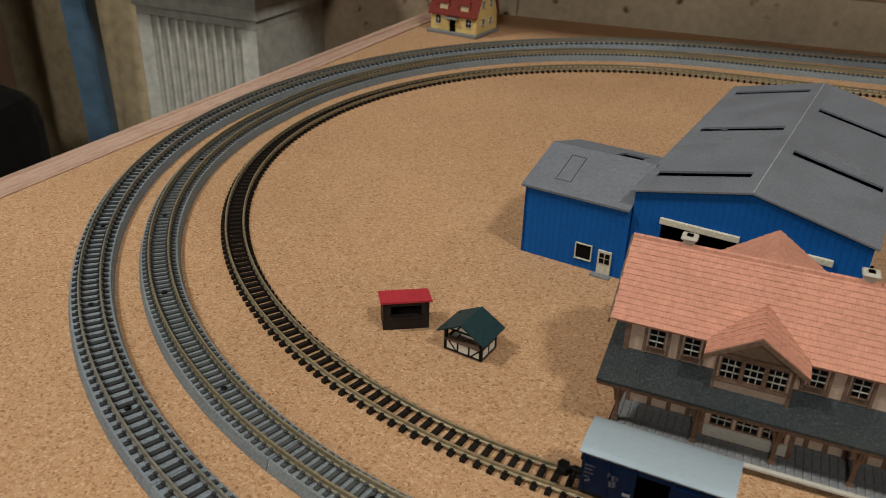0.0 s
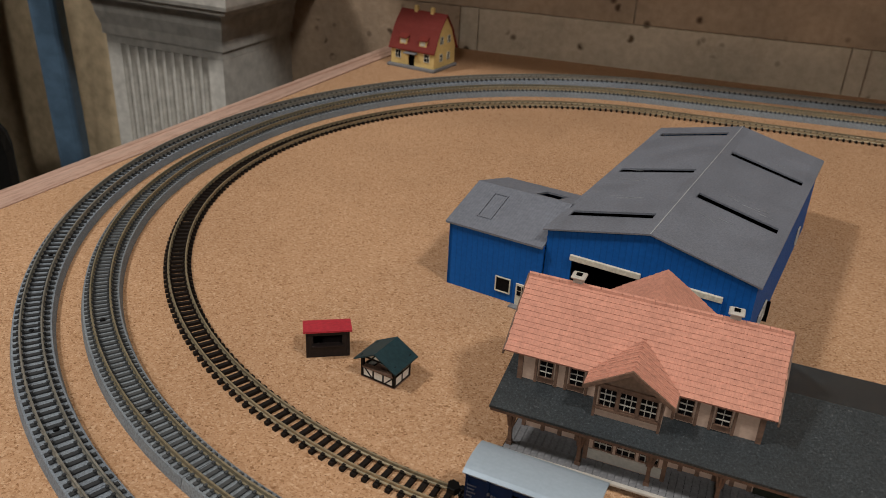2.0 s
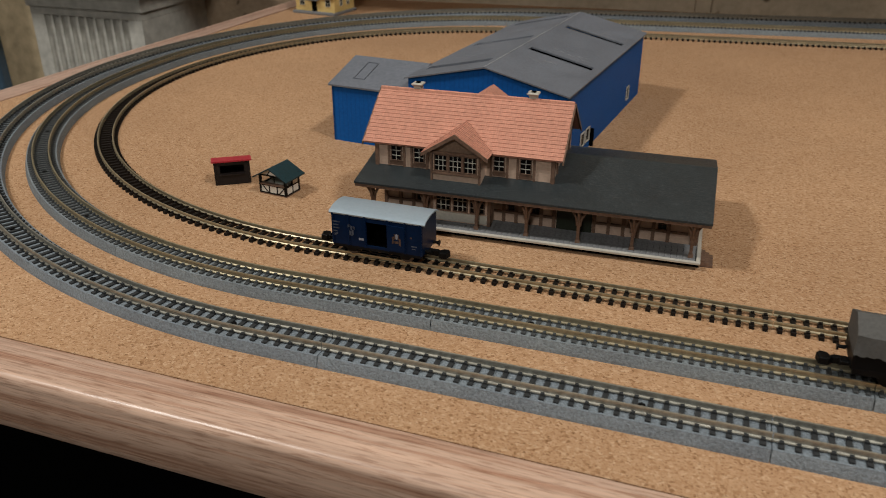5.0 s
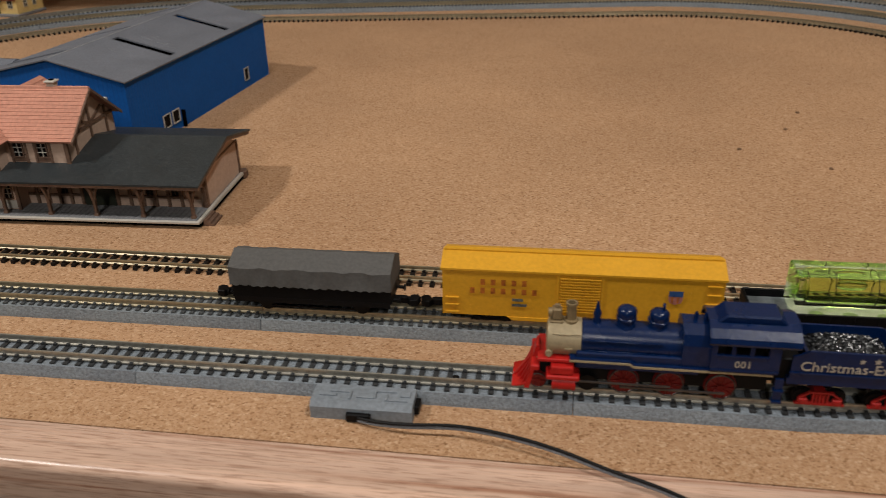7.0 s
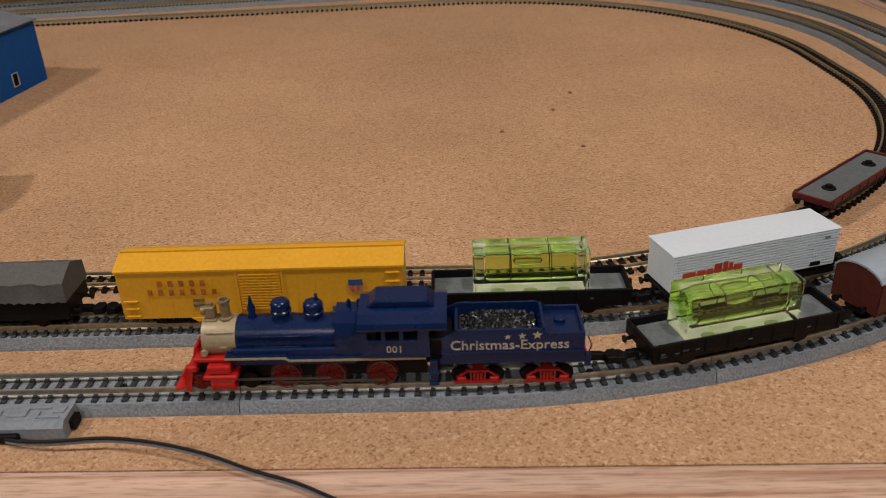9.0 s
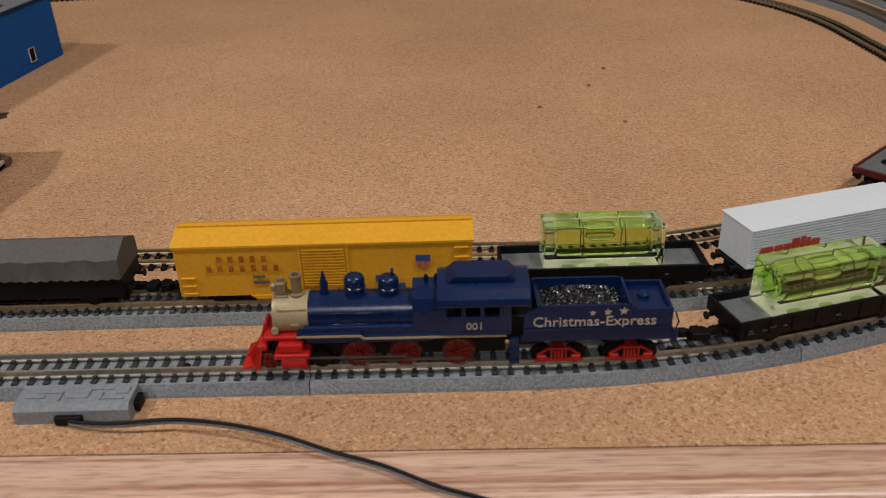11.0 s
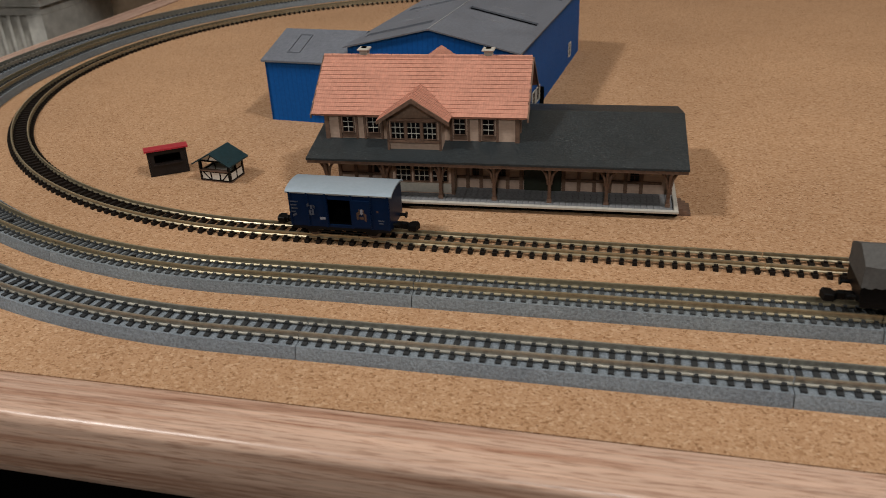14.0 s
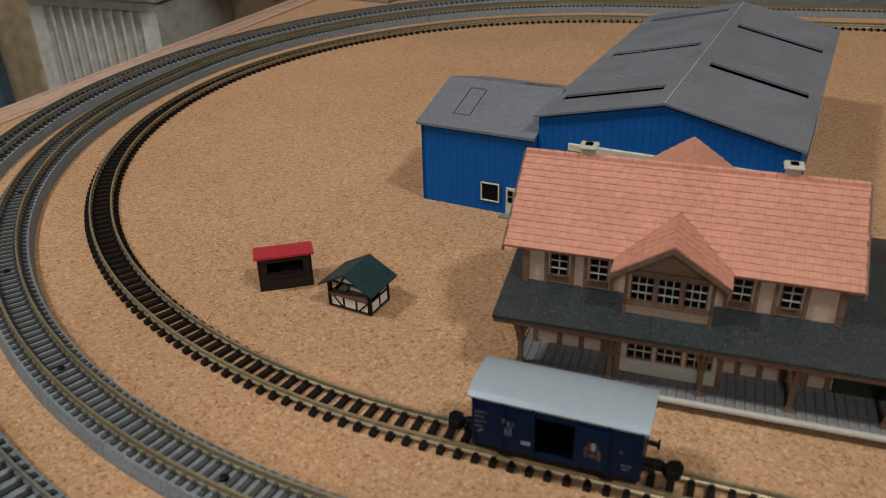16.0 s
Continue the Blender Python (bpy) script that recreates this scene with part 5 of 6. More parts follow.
# pilot
bm = B()
box(bm, 0.0044, 0.0066, -0.0060, 0.0060, 0.0058, 0.0074, 0.0003)
pilot = part("pilot", bm, LOCO_RED, engine, "bright red cow-catcher pilot")
for i in range(9):
    y = (i - 4) / 4 * 0.0052
    tip = 0.0002 + abs(y) * 0.55
    bm = B()
    prism(bm, [(tip, 0.0005), (tip + 0.0012, 0.0005), (0.0056, 0.0066), (0.0047, 0.0068)], "Y", y - 0.0004, y + 0.0004)
    part("pilot_bar", bm, LOCO_RED, pilot)
bm = B()
prism(bm, [(0.0000, 0.0004), (0.0012, 0.0004), (0.0040, 0.0010), (0.0040, 0.0016)], "Y", -0.0050, 0.0050)
part("pilot_foot", bm, LOCO_RED, pilot)
bm = B()
prism(bm, [(0.0048, 0.0074), (0.0070, 0.0074), (0.0062, 0.0105), (0.0056, 0.0105)], "Y", -0.0022, 0.0022)
part("front_shield", bm, LOCO_RED, pilot)
part("main_frame", box(B(), 0.0060, 0.0590, -0.0028, 0.0028, 0.0024, 0.0088), BLACK, engine)
part("pilot_deck", box(B(), 0.0060, 0.0140, -0.0055, 0.0055, 0.0082, 0.0092, 0.0002), LOCO_RED, engine)
axle(engine, 0.0063, PILOT_WHEEL)
for x in (0.0180,):
    axle(engine, x, WHEEL_BLACK)
for x in (0.0264, 0.0368, 0.0486):
    axle(engine, x, DRIVER)
# cab
CF = 0.0450
cab = B()
for s in (-1, 1):
    y0, y1 = s * 0.0063 - 0.0003, s * 0.0063 + 0.0003
    box(cab, CF, CF + 0.0150, y0, y1, 0.0094, 0.0140)
    box(cab, CF, CF + 0.0150, y0, y1, 0.0166, 0.0180)
    for x0, x1 in ((0.0, 0.0012), (0.0043, 0.0052), (0.0083, 0.0092), (0.0124, 0.0150)):
        box(cab, CF + x0, CF + x1, y0, y1, 0.0140, 0.0166)
prism(cab, [(-0.0060, 0.0094), (0.0060, 0.0094), (0.0060, 0.0180), (0.0030, 0.0205), (-0.0030, 0.0205), (-0.0060, 0.0180)], "X", CF, CF + 0.0006)
cab_ob = part("cab", cab, LOCO_BLUE, engine)
for s in (-1, 1):
    part("window_sill", box(B(), CF + 0.0006, CF + 0.0126, s * 0.0067 - 0.00012, s * 0.0067 + 0.00012, 0.0136, 0.0140), LOCO_BLUE, cab_ob)
    part("waist_bead", box(B(), CF, CF + 0.0150, s * 0.0067 - 0.0001, s * 0.0067 + 0.0001, 0.0098, 0.0101), LOCO_BLUE, cab_ob)
    part("drip_rail", box(B(), CF, CF + 0.0150, s * 0.0067 - 0.0001, s * 0.0067 + 0.0001, 0.0168, 0.0171), LOCO_BLUE, cab_ob)
part("cab_floor", box(B(), CF + 0.0007, CF + 0.0145, -0.0059, 0.0059, 0.0088, 0.0096), BLACK, cab_ob)
part("backhead", box(B(), CF + 0.0007, CF + 0.0030, -0.0055, 0.0055, 0.0096, 0.0178), BLACK, cab_ob)
arch = [(-0.0072, 0.0172), (-0.0068, 0.0184), (-0.0050, 0.0199), (-0.0025, 0.0208), (0.0025, 0.0208), (0.0050, 0.0199), (0.0068, 0.0184), (0.0072, 0.0172)]
under = [(y * 0.95, z - 0.0007) for y, z in arch][::-1]
bm = B()
prism(bm, arch + under, "X", CF - 0.0008, 0.0640)
roof = part("cab_roof", bm, LOCO_BLUE, engine)
bm = B()
prism(bm, [(CF + 0.0006, 0.0203), (CF + 0.0166, 0.0203), (CF + 0.0146, 0.0224), (CF + 0.0030, 0.0224)], "Y", -0.0034, 0.0034, 0.0004)
part("roof_vent", bm, LOCO_BLUE, roof)
part("number", letters("001", 0.0026), None, engine, "silver number on the cab side", pose(0.0502, -0.00672, 0.0108))
for s in (-1, 1):
    bm = B()
    box(bm, 0.0598, 0.0616, s * 0.0062 - 0.0003, s * 0.0062 + 0.0003, 0.0018, 0.0082)
    for z in (0.0018, 0.0048):
        box(bm, 0.0596, 0.0618, s * 0.0062 - 0.0008, s * 0.0062 + 0.0008, z, z + 0.0005)
    part("cab_step", bm, LOCO_BLUE, engine)
part("drawbar", box(B(), 0.0580, 0.0660, -0.001, 0.001, 0.0040, 0.0048), BLACK, engine)
# Added black block paints the darkness between cab and tender.
part("cab_apron", box(B(), 0.0598, 0.0652, -0.0046, 0.0046, 0.0050, 0.0128, 0.0003), BLACK, engine, "black block added for the dark gap behind the cab")
engine.matrix_basis = OUTER.stand(OUTER.near(0.2030, 0.0852), ENGINE_Z)

tender = thing("coal_tender", "dark blue toy tender with silver lettering, coal load and red bogies", "tender")
TL = 0.0330
part("tender_frame", box(B(), 0, TL, -0.0060, 0.0060, 0.0062, 0.0078), LOCO_BLUE, tender)
for s in (-1, 1):
    y0, y1 = s * 0.0058 - 0.0003, s * 0.0058 + 0.0003
    bm = B()
    prism(bm, [(0.0005, 0.0078), (TL - 0.0006, 0.0078), (TL - 0.0006, 0.0140), (0.0245, 0.0140), (0.0225, 0.0152), (0.0040, 0.0152), (0.0022, 0.0142), (0.0005, 0.0135)], "Y", y0, y1)
    part("side_wall", bm, LOCO_BLUE, tender)
part("end_wall", box(B(), TL - 0.0012, TL - 0.0006, -0.0055, 0.0055, 0.0078, 0.0140), LOCO_BLUE, tender)
part("water_tank", box(B(), 0.0225, TL - 0.0012, -0.0055, 0.0055, 0.0078, 0.0128), LOCO_BLUE, tender)
bm = B()
prism(bm, [(0.0215, 0.0078), (0.0228, 0.0128), (0.0236, 0.0152), (0.0230, 0.0152)], "Y", -0.0055, 0.0055)
part("coal_bulkhead", bm, LOCO_BLUE, tender)
part("front_wall", box(B(), 0.0035, 0.0042, -0.0055, 0.0055, 0.0078, 0.0140), LOCO_BLUE, tender)
part("coal_floor", box(B(), 0.0042, 0.0215, -0.0055, 0.0055, 0.0078, 0.0110), LOCO_BLUE, tender)
part("filler_cap", turned(B(), [(0.0014, 0.0128), (0.0014, 0.0136), (0.0008, 0.0139)], (0.0275, 0.0010, 0), "Z", 14), LOCO_BLUE, tender)
part("lower_bead", box(B(), 0.0003, TL - 0.0004, -0.0064, -0.0061, 0.0092, 0.0096), LOCO_BLUE, tender)
coal = B()
rnd = random.Random(3)
for i in range(760):
    x, y = rnd.uniform(0.0050, 0.0218), rnd.uniform(-0.0050, 0.0050)
    z = 0.0124 + 0.0026 * max(0.0, 1 - ((x - 0.0130) / 0.0100) ** 2) * max(0, 1 - (y / 0.0062) ** 2) + rnd.uniform(-0.0003, 0.0003)
    r = rnd.uniform(0.00026, 0.00052)
    vs = [coal.verts.new((x + rnd.uniform(0.6, 1.1) * r * a, y + rnd.uniform(0.6, 1.1) * r * b, z + rnd.uniform(0.6, 1.1) * r * c)) for a, b, c in ((1, 0, 0), (-1, 0, 0), (0, 1, 0), (0, -1, 0), (0, 0, 1), (0, 0, -1))]
    for a, b, c in ((0, 2, 4), (2, 1, 4), (1, 3, 4), (3, 0, 4), (2, 0, 5), (1, 2, 5), (3, 1, 5), (0, 3, 5)):
        coal.faces.new((vs[a], vs[b], vs[c]))
prism(coal, [(0.0045, 0.0108), (0.0215, 0.0108), (0.0215, 0.0121), (0.0130, 0.0134), (0.0045, 0.0121)], "Y", -0.0052, 0.0052)
part("coal_load", coal, COAL, tender, "heap of black coal with glints painted as pale lumps")
part("lettering", letters("Christmas-Express", 0.00352), None, tender, "silver lettering", pose(0.0023, -0.00618, 0.0101))
star_mesh = B()
prism(star_mesh, [((0.0010 if i % 2 == 0 else 0.00042) * math.sin(math.pi * i / 5), (0.0010 if i % 2 == 0 else 0.00042) * math.cos(math.pi * i / 5)) for i in range(10)], "Y", -0.00006, 0.00006)
star_mesh = to_mesh("star", star_mesh, SILVER)
for x, z, k in ((0.0152, 0.0133, 0.75), (0.0184, 0.0135, 0.9), (0.0218, 0.0137, 1.1)):
    part("star", star_mesh, None, tender, m=pose(x, -0.00616, z) @ Matrix.Scale(k, 4))
for x in (0.0085, 0.0245):
    bogie(tender, x, WHEEL_BLACK, BOGIE_RED, 0.0074)
part("end_beam", box(B(), TL, TL + 0.0009, -0.0042, 0.0042, 0.0050, 0.0066, 0.0003), LOCO_RED, tender)
part("rear_step", box(B(), TL - 0.0004, TL + 0.0010, -0.0060, -0.0050, 0.0050, 0.0085, 0.0002), LOCO_BLUE, tender)
for s in (-1, 1):
    part("hand_rail", tube(B(), [(TL + 0.0002, s * 0.0052, 0.0070), (TL + 0.0011, s * 0.0052, 0.0100), (TL + 0.0002, s * 0.0052, 0.0125)], 0.0002, 5), LOCO_BLUE, tender)
coupler(tender, TL + 0.0006, 1, 0.0042)
for ob in tender.children:
    if ob.name.split(".")[0] not in ("bogie_frame", "coupler", "end_beam"):
        ob.location.z += 0.0007
tender.matrix_basis = OUTER.stand(OUTER.near(0.2655, 0.0852), RAIL_TOP)


# -- wagons --
def low_wagon(name, label, length, side, floor_mat, side_mat, wheels, side_h=0.0034, width=0.0125):
    w = thing(name, label, "goods wagon")
    h = length / 2
    underframe(w, length, wheels)
    part("floor", box(B(), -h, h, -width / 2, width / 2, 0.0050, 0.0062), floor_mat, w)
    for s in (-1, 1):
        side_b = B()
        box(side_b, -h, h, s * (width / 2) - 0.00035, s * (width / 2) + 0.00035, 0.0048, 0.0050 + side_h, 0.0001)
        so = part("side_board", side_b, side_mat, w)
        for i in range(9):
            x = -h + 0.0016 + i * (length - 0.0032) / 8
            part("stanchion", box(B(), x - 0.00022, x + 0.00022, s * (width / 2 + 0.0004) - 0.00015, s * (width / 2 + 0.0004) + 0.00015, 0.0044, 0.0050 + side_h), side_mat, so)
        part("end_board", box(B(), s * h - 0.0004, s * h + 0.0004, -width / 2, width / 2, 0.0048, 0.0050 + side_h, 0.0001), side_mat, w)
    return w


def spirit_level(m, label):
    """A clear acrylic block vial with a bubble."""
    lv = thing("spirit_level_vial", label, "spirit level", m)
    L, Wd, Hh = 0.0300, 0.0098, 0.0118
    bm = B()
    box(bm, -L / 2, L / 2, -Wd / 2, Wd / 2, 0, Hh, 0.0006, 2)
    blk = part("block", bm, ACRYLIC, lv)
    blk.visible_shadow = False
    bm = B()
    r = 0.0036
    prof = [(0.0005, -0.0118), (r * 0.9, -0.0116), (r, -0.0108), (r * 1.02, 0), (r, 0.0108), (r * 0.9, 0.0116), (0.0005, 0.0118)]
    turned(bm, prof, (0, 0, Hh * 0.55), "X", 24)
    part("liquid", bm, VIAL, lv, "yellow-green liquid").visible_shadow = False
    bm = B()
    turned(bm, [(0.0002, -0.0038), (0.0011, -0.0033), (0.0015, -0.0015), (0.0015, 0.0015), (0.0011, 0.0033), (0.0002, 0.0038)], (-0.0008, 0, Hh * 0.55 + 0.0019), "X", 16)
    part("bubble", bm, BUBBLE, lv)
    for x in (-0.0052, 0.0052):
        bm = B()
        ring = [(x, (r + 0.0001) * math.cos(2 * math.pi * i / 24), Hh * 0.55 + (r + 0.0001) * math.sin(2 * math.pi * i / 24)) for i in range(25)]
        tube(bm, ring, 0.00014, 5)
        part("ring_mark", bm, BLACK, lv)
    for x in (-0.0132, 0.0132):
        part("end_plug", turned(B(), [(0.0032, -0.0010), (0.0032, 0.0010)], (x, 0, Hh * 0.55), "X", 20), VIAL_END, lv)
    for x in (-0.0085, 0.0, 0.0085):
        part("base_dot", turned(B(), [(0.0019, 0.0002), (0.0018, 0.00032)], (x, -0.0018, 0), "Z", 16), LEVEL_DOT, lv)
    part("base_sheet", box(B(), -L / 2 + 0.0008, L / 2 - 0.0008, -Wd / 2 + 0.0004, Wd / 2 - 0.0004, -0.0002, 0.0002), LEVEL_BASE, lv)
    return lv


def vaulted(bm, length, half, z0, rise, thick, over=0.0004):
    n = 12
    pts = []
    for i in range(n + 1):
        a = -1 + 2 * i / n
        pts.append((a * half, z0 + rise * math.sqrt(max(0.0, 1 - (a * 0.94) ** 2)) - rise * math.sqrt(1 - 0.94 ** 2)))
    inner = [(y * 0.97, z - thick) for y, z in pts][::-1]
    prism(bm, pts + inner, "X", -length / 2 - over, length / 2 + over)
    for f in bm.faces:
        f.smooth = False
    return bm


def van(name, label, length, body_mat, roof_mat, wheels, z_side=0.0130, rise=0.0042, half=0.0064, doors=True, marks=()):
    w = thing(name, label, "goods wagon")
    h = length / 2
    underframe(w, length, wheels, top=0.0048)
    ends = []
    for i in range(13):
        a = -1 + 2 * i / 12
        ends.append((a * half, z_side + rise * 0.95 * math.sqrt(max(0.0, 1 - (a * 0.94) ** 2)) - rise * 0.95 * math.sqrt(1 - 0.94 ** 2)))
    bm = B()
    prism(bm, [(-half, 0.0040), (half, 0.0040)] + ends[::-1], "X", -h, h)
    part("body", bm, body_mat, w)
    part("roof", vaulted(B(), length, half + 0.0005, z_side + 0.0002, rise, 0.0005), roof_mat, w, "silver-grey curved roof")
    for s in (-1, 1):
        y = s * (half + 0.00015)
        n = 8
        for i in range(n + 1):
            x = -h + 0.0006 + i * (length - 0.0012) / n
            part("side_rib", box(B(), x - 0.00025, x + 0.00025, y - 0.0002, y + 0.0002, 0.0042, z_side - 0.0002), body_mat, w)
        if doors:
            part("door_runner", box(B(), -h * 0.35, h * 0.85, y - 0.0003, y + 0.0003, 0.0043, 0.0047), body_mat, w)
            part("eave_rail", box(B(), -h * 0.45, h * 0.45, y - 0.0003, y + 0.0003, z_side - 0.0006, z_side - 0.0002), roof_mat, w)
            for i in (-3, 3):
                for k in range(3):
                    part("louvre", box(B(), i * h / 4.2 - 0.0018, i * h / 4.2 + 0.0018, y - 0.00025, y + 0.00025, 0.0096 + k * 0.0007, 0.0100 + k * 0.0007), body_mat, w)
        for (x0, x1, z0, z1, sl) in marks:
            mark(w, x0 * s * -1 if s > 0 else x0, x1 * s * -1 if s > 0 else x1, z0, z1, y + s * 0.0003, slant=sl) if s < 0 else None
    return w


VAN_MARKS = [(-0.0205, -0.0190, 0.0054, 0.0068, 0), (-0.0180, -0.0168, 0.0054, 0.0076, 0), (-0.0160, -0.0150, 0.0056, 0.0072, 0), (-0.0130, -0.0090, 0.0112, 0.0116, 0), (-0.0110, -0.0098, 0.0058, 0.0074, 0), (-0.0020, 0.0060, 0.0066, 0.0074, 0.0022), (0.0095, 0.0135, 0.0060, 0.0063, 0), (0.0170, 0.0185, 0.0056, 0.0066, 0), (0.0192, 0.0204, 0.0054, 0.0064, 0)]

flat_one = low_wagon("low_side_wagon", "low black-sided wagon with grey floor carrying a spirit level vial", 0.0510, 0, WAGON_GREY, WAGON_DARK, WHEEL_BLACK)
flat_one.matrix_basis = OUTER.stand(OUTER.near(0.3363, 0.0945), RAIL_TOP)
for x0, x1, zz in ((-0.0236, -0.0226, 0.0060), (-0.0236, -0.0222, 0.0053), (-0.0202, -0.0190, 0.0056), (-0.0182, -0.0166, 0.0060), (-0.0148, -0.0138, 0.0058), (-0.0010, 0.0002, 0.0058), (0.0148, 0.0158, 0.0060)):
    mark(flat_one, x0, x1, zz, zz + 0.0004, -0.0070, DIM_MARK)
spirit_level(flat_one.matrix_basis @ pose(-0.0010, 0, 0.00645), "clear yellow-green spirit level vial standing on the low wagon")



van_one = van("covered_van", "red-brown covered goods van with silver curved roof behind the low wagon", 0.0500, BROWN_CAR, SILVER_ROOF, WHEEL_BLACK, marks=VAN_MARKS)
van_one.matrix_basis = OUTER.stand(OUTER.near(0.3910, 0.1176), RAIL_TOP)
van_two = copy_thing(van_one, OUTER.stand(OUTER.near(0.4860, 0.2181), RAIL_TOP))
tagged(van_two, "red-brown covered goods van, silver roof, at the train's end")

# red gondola with gold scrolls
gon = thing("red_gondola", "bright red open gondola wagon with gold scroll ornaments and grey floor", "goods wagon")
GL = 0.0640
h = GL / 2
part("floor", box(B(), -h, h, -0.0060, 0.0060, 0.0052, 0.0060), WAGON_GREY, gon)
for s in (-1, 1):
    bm = B()
    y0, y1 = s * 0.0064 - 0.0004, s * 0.0064 + 0.0004
    prism(bm, [(-h, 0.0050), (-h + 0.012, 0.0050), (-h + 0.018, 0.0036), (h - 0.018, 0.0036), (h - 0.012, 0.0050), (h, 0.0050), (h, 0.0128), (-h, 0.0128)], "Y", y0, y1)
    so = part("side", bm, RED_CAR, gon)
    part("top_rim", box(B(), -h, h, s * 0.0065 - 0.0006, s * 0.0065 + 0.0006, 0.0128, 0.0134, 0.0001), RED_CAR, so)
    part("end", box(B(), s * h - 0.0004, s * h + 0.0004, -0.0060, 0.0060, 0.0050, 0.0134), RED_CAR, gon)
    for k in range(3):
        part("end_rib", box(B(), s * h - 0.0008, s * h + 0.0008, -0.0069, 0.0069, 0.0062 + k * 0.0022, 0.0068 + k * 0.0022), RED_CAR, gon)
    for c, d in ((-0.0175, 1), (-0.0055, -1), (0.0055, 1), (0.0175, -1)):
        pts = []
        for i in range(26):
            a = i / 25 * 3.4 * math.pi
            r = 0.0034 * (1 - i / 30)
            pts.append((c + d * r * 1.25 * math.cos(a), s * 0.0069, 0.0086 + r * math.sin(a)))
        part("scroll", tube(B(), pts, 0.00028, 5), GOLD_LINE, so)
        part("tendril", tube(B(), spline([(c + d * 0.0042, s * 0.0069, 0.0086), (c + d * 0.0062, s * 0.0069, 0.0062), (c + d * 0.0085, s * 0.0069, 0.0072), (c + d * 0.0092, s * 0.0069, 0.0100)], 5), 0.00025, 5), GOLD_LINE, so)
    for c in (-0.0270, 0.0270):
        for k in (-1, 1):
            part("bell", turned(B(), [(0.0011, 0), (0.0008, 0.0008), (0.0006, 0.0018), (0.0002, 0.0022)], (c + k * 0.0009, s * 0.0066, 0.0068), "Z", 8), SILVER, so)
for x in (-0.020, 0.020):
    bogie(gon, x, WHEEL_BLACK, BLACK, 0.0080)
for s in (-1, 1):
    coupler(gon, s * (h - 0.0005), s, 0.0036)
gon.matrix_basis = OUTER.stand(OUTER.near(0.4455, 0.1606), RAIL_TOP)

# middle train
tarp = thing("canvas_covered_wagon", "dark wagon covered with a grey sagging canvas sheet", "goods wagon")
TLn = 0.0455
h = TLn / 2
underframe(tarp, TLn, WHEEL_BLACK)
part("side_board", box(B(), -h, h, -0.0062, 0.0062, 0.0046, 0.0096, 0.0002), WAGON_DARK, tarp)
cv = B()
nx = 60
prof = [(-0.0068, 0.0088), (-0.0066, 0.0112), (-0.0065, 0.0141), (-0.0030, 0.0160), (0.0, 0.0171), (0.0030, 0.0160), (0.0065, 0.0141), (0.0066, 0.0112), (0.0068, 0.0088)]
rows = []
for i in range(nx + 1):
    x = -h - 0.0002 + (TLn + 0.0004) * i / nx
    sag = 0.00018 * math.cos(2 * math.pi * i / nx * 5.0) + 0.00022 * noise.noise(Vector((x * 160, 0, 7)))
    rows.append([cv.verts.new((x, y + 0.0005 * noise.noise(Vector((x * 420, y * 300, z * 600))), z + (sag if 0.012 < z < 0.015 else 0) + (0.00025 * math.sin(i * 1.9) if z < 0.01 else 0))) for y, z in prof])
for p, q in zip(rows, rows[1:]):
    for k in range(len(prof) - 1):
        cv.faces.new((p[k], p[k + 1], q[k + 1], q[k])).smooth = True
cv.faces.new(rows[0][::-1])
cv.faces.new(rows[-1])
bmesh.ops.recalc_face_normals(cv, faces=cv.faces)
for e in cv.edges:
    e.smooth = e.calc_face_angle(0.0) < 0.6
part("canvas", cv, CANVAS, tarp, "grey canvas sheet")
tarp.matrix_basis = MIDDLE.stand(MIDDLE.near(0.1456, 0.1130), RAIL_TOP)

yel = thing("yellow_boxcar", "bright yellow long box car, ribbed doors, red and blue markings", "goods wagon")
YL = 0.0730
h = YL / 2
bm = B()
prism(bm, [(-0.0066, 0.0032), (0.0066, 0.0032), (0.0066, 0.0170), (0.0, 0.0192), (-0.0066, 0.0170)], "X", -h, h)
part("body", bm, YELLOW_CAR, yel)
bm = B()
prism(bm, [(-0.0070, 0.0168), (0.0, 0.0193), (0.0070, 0.0168), (0.0070, 0.0174), (0.0, 0.0199), (-0.0070, 0.0174)], "X", -h - 0.0004, h + 0.0004)
rf = part("roof", bm, YELLOW_CAR, yel)
part("roof_walk", box(B(), -h, h, -0.0008, 0.0008, 0.0196, 0.02005), YELLOW_CAR, rf)
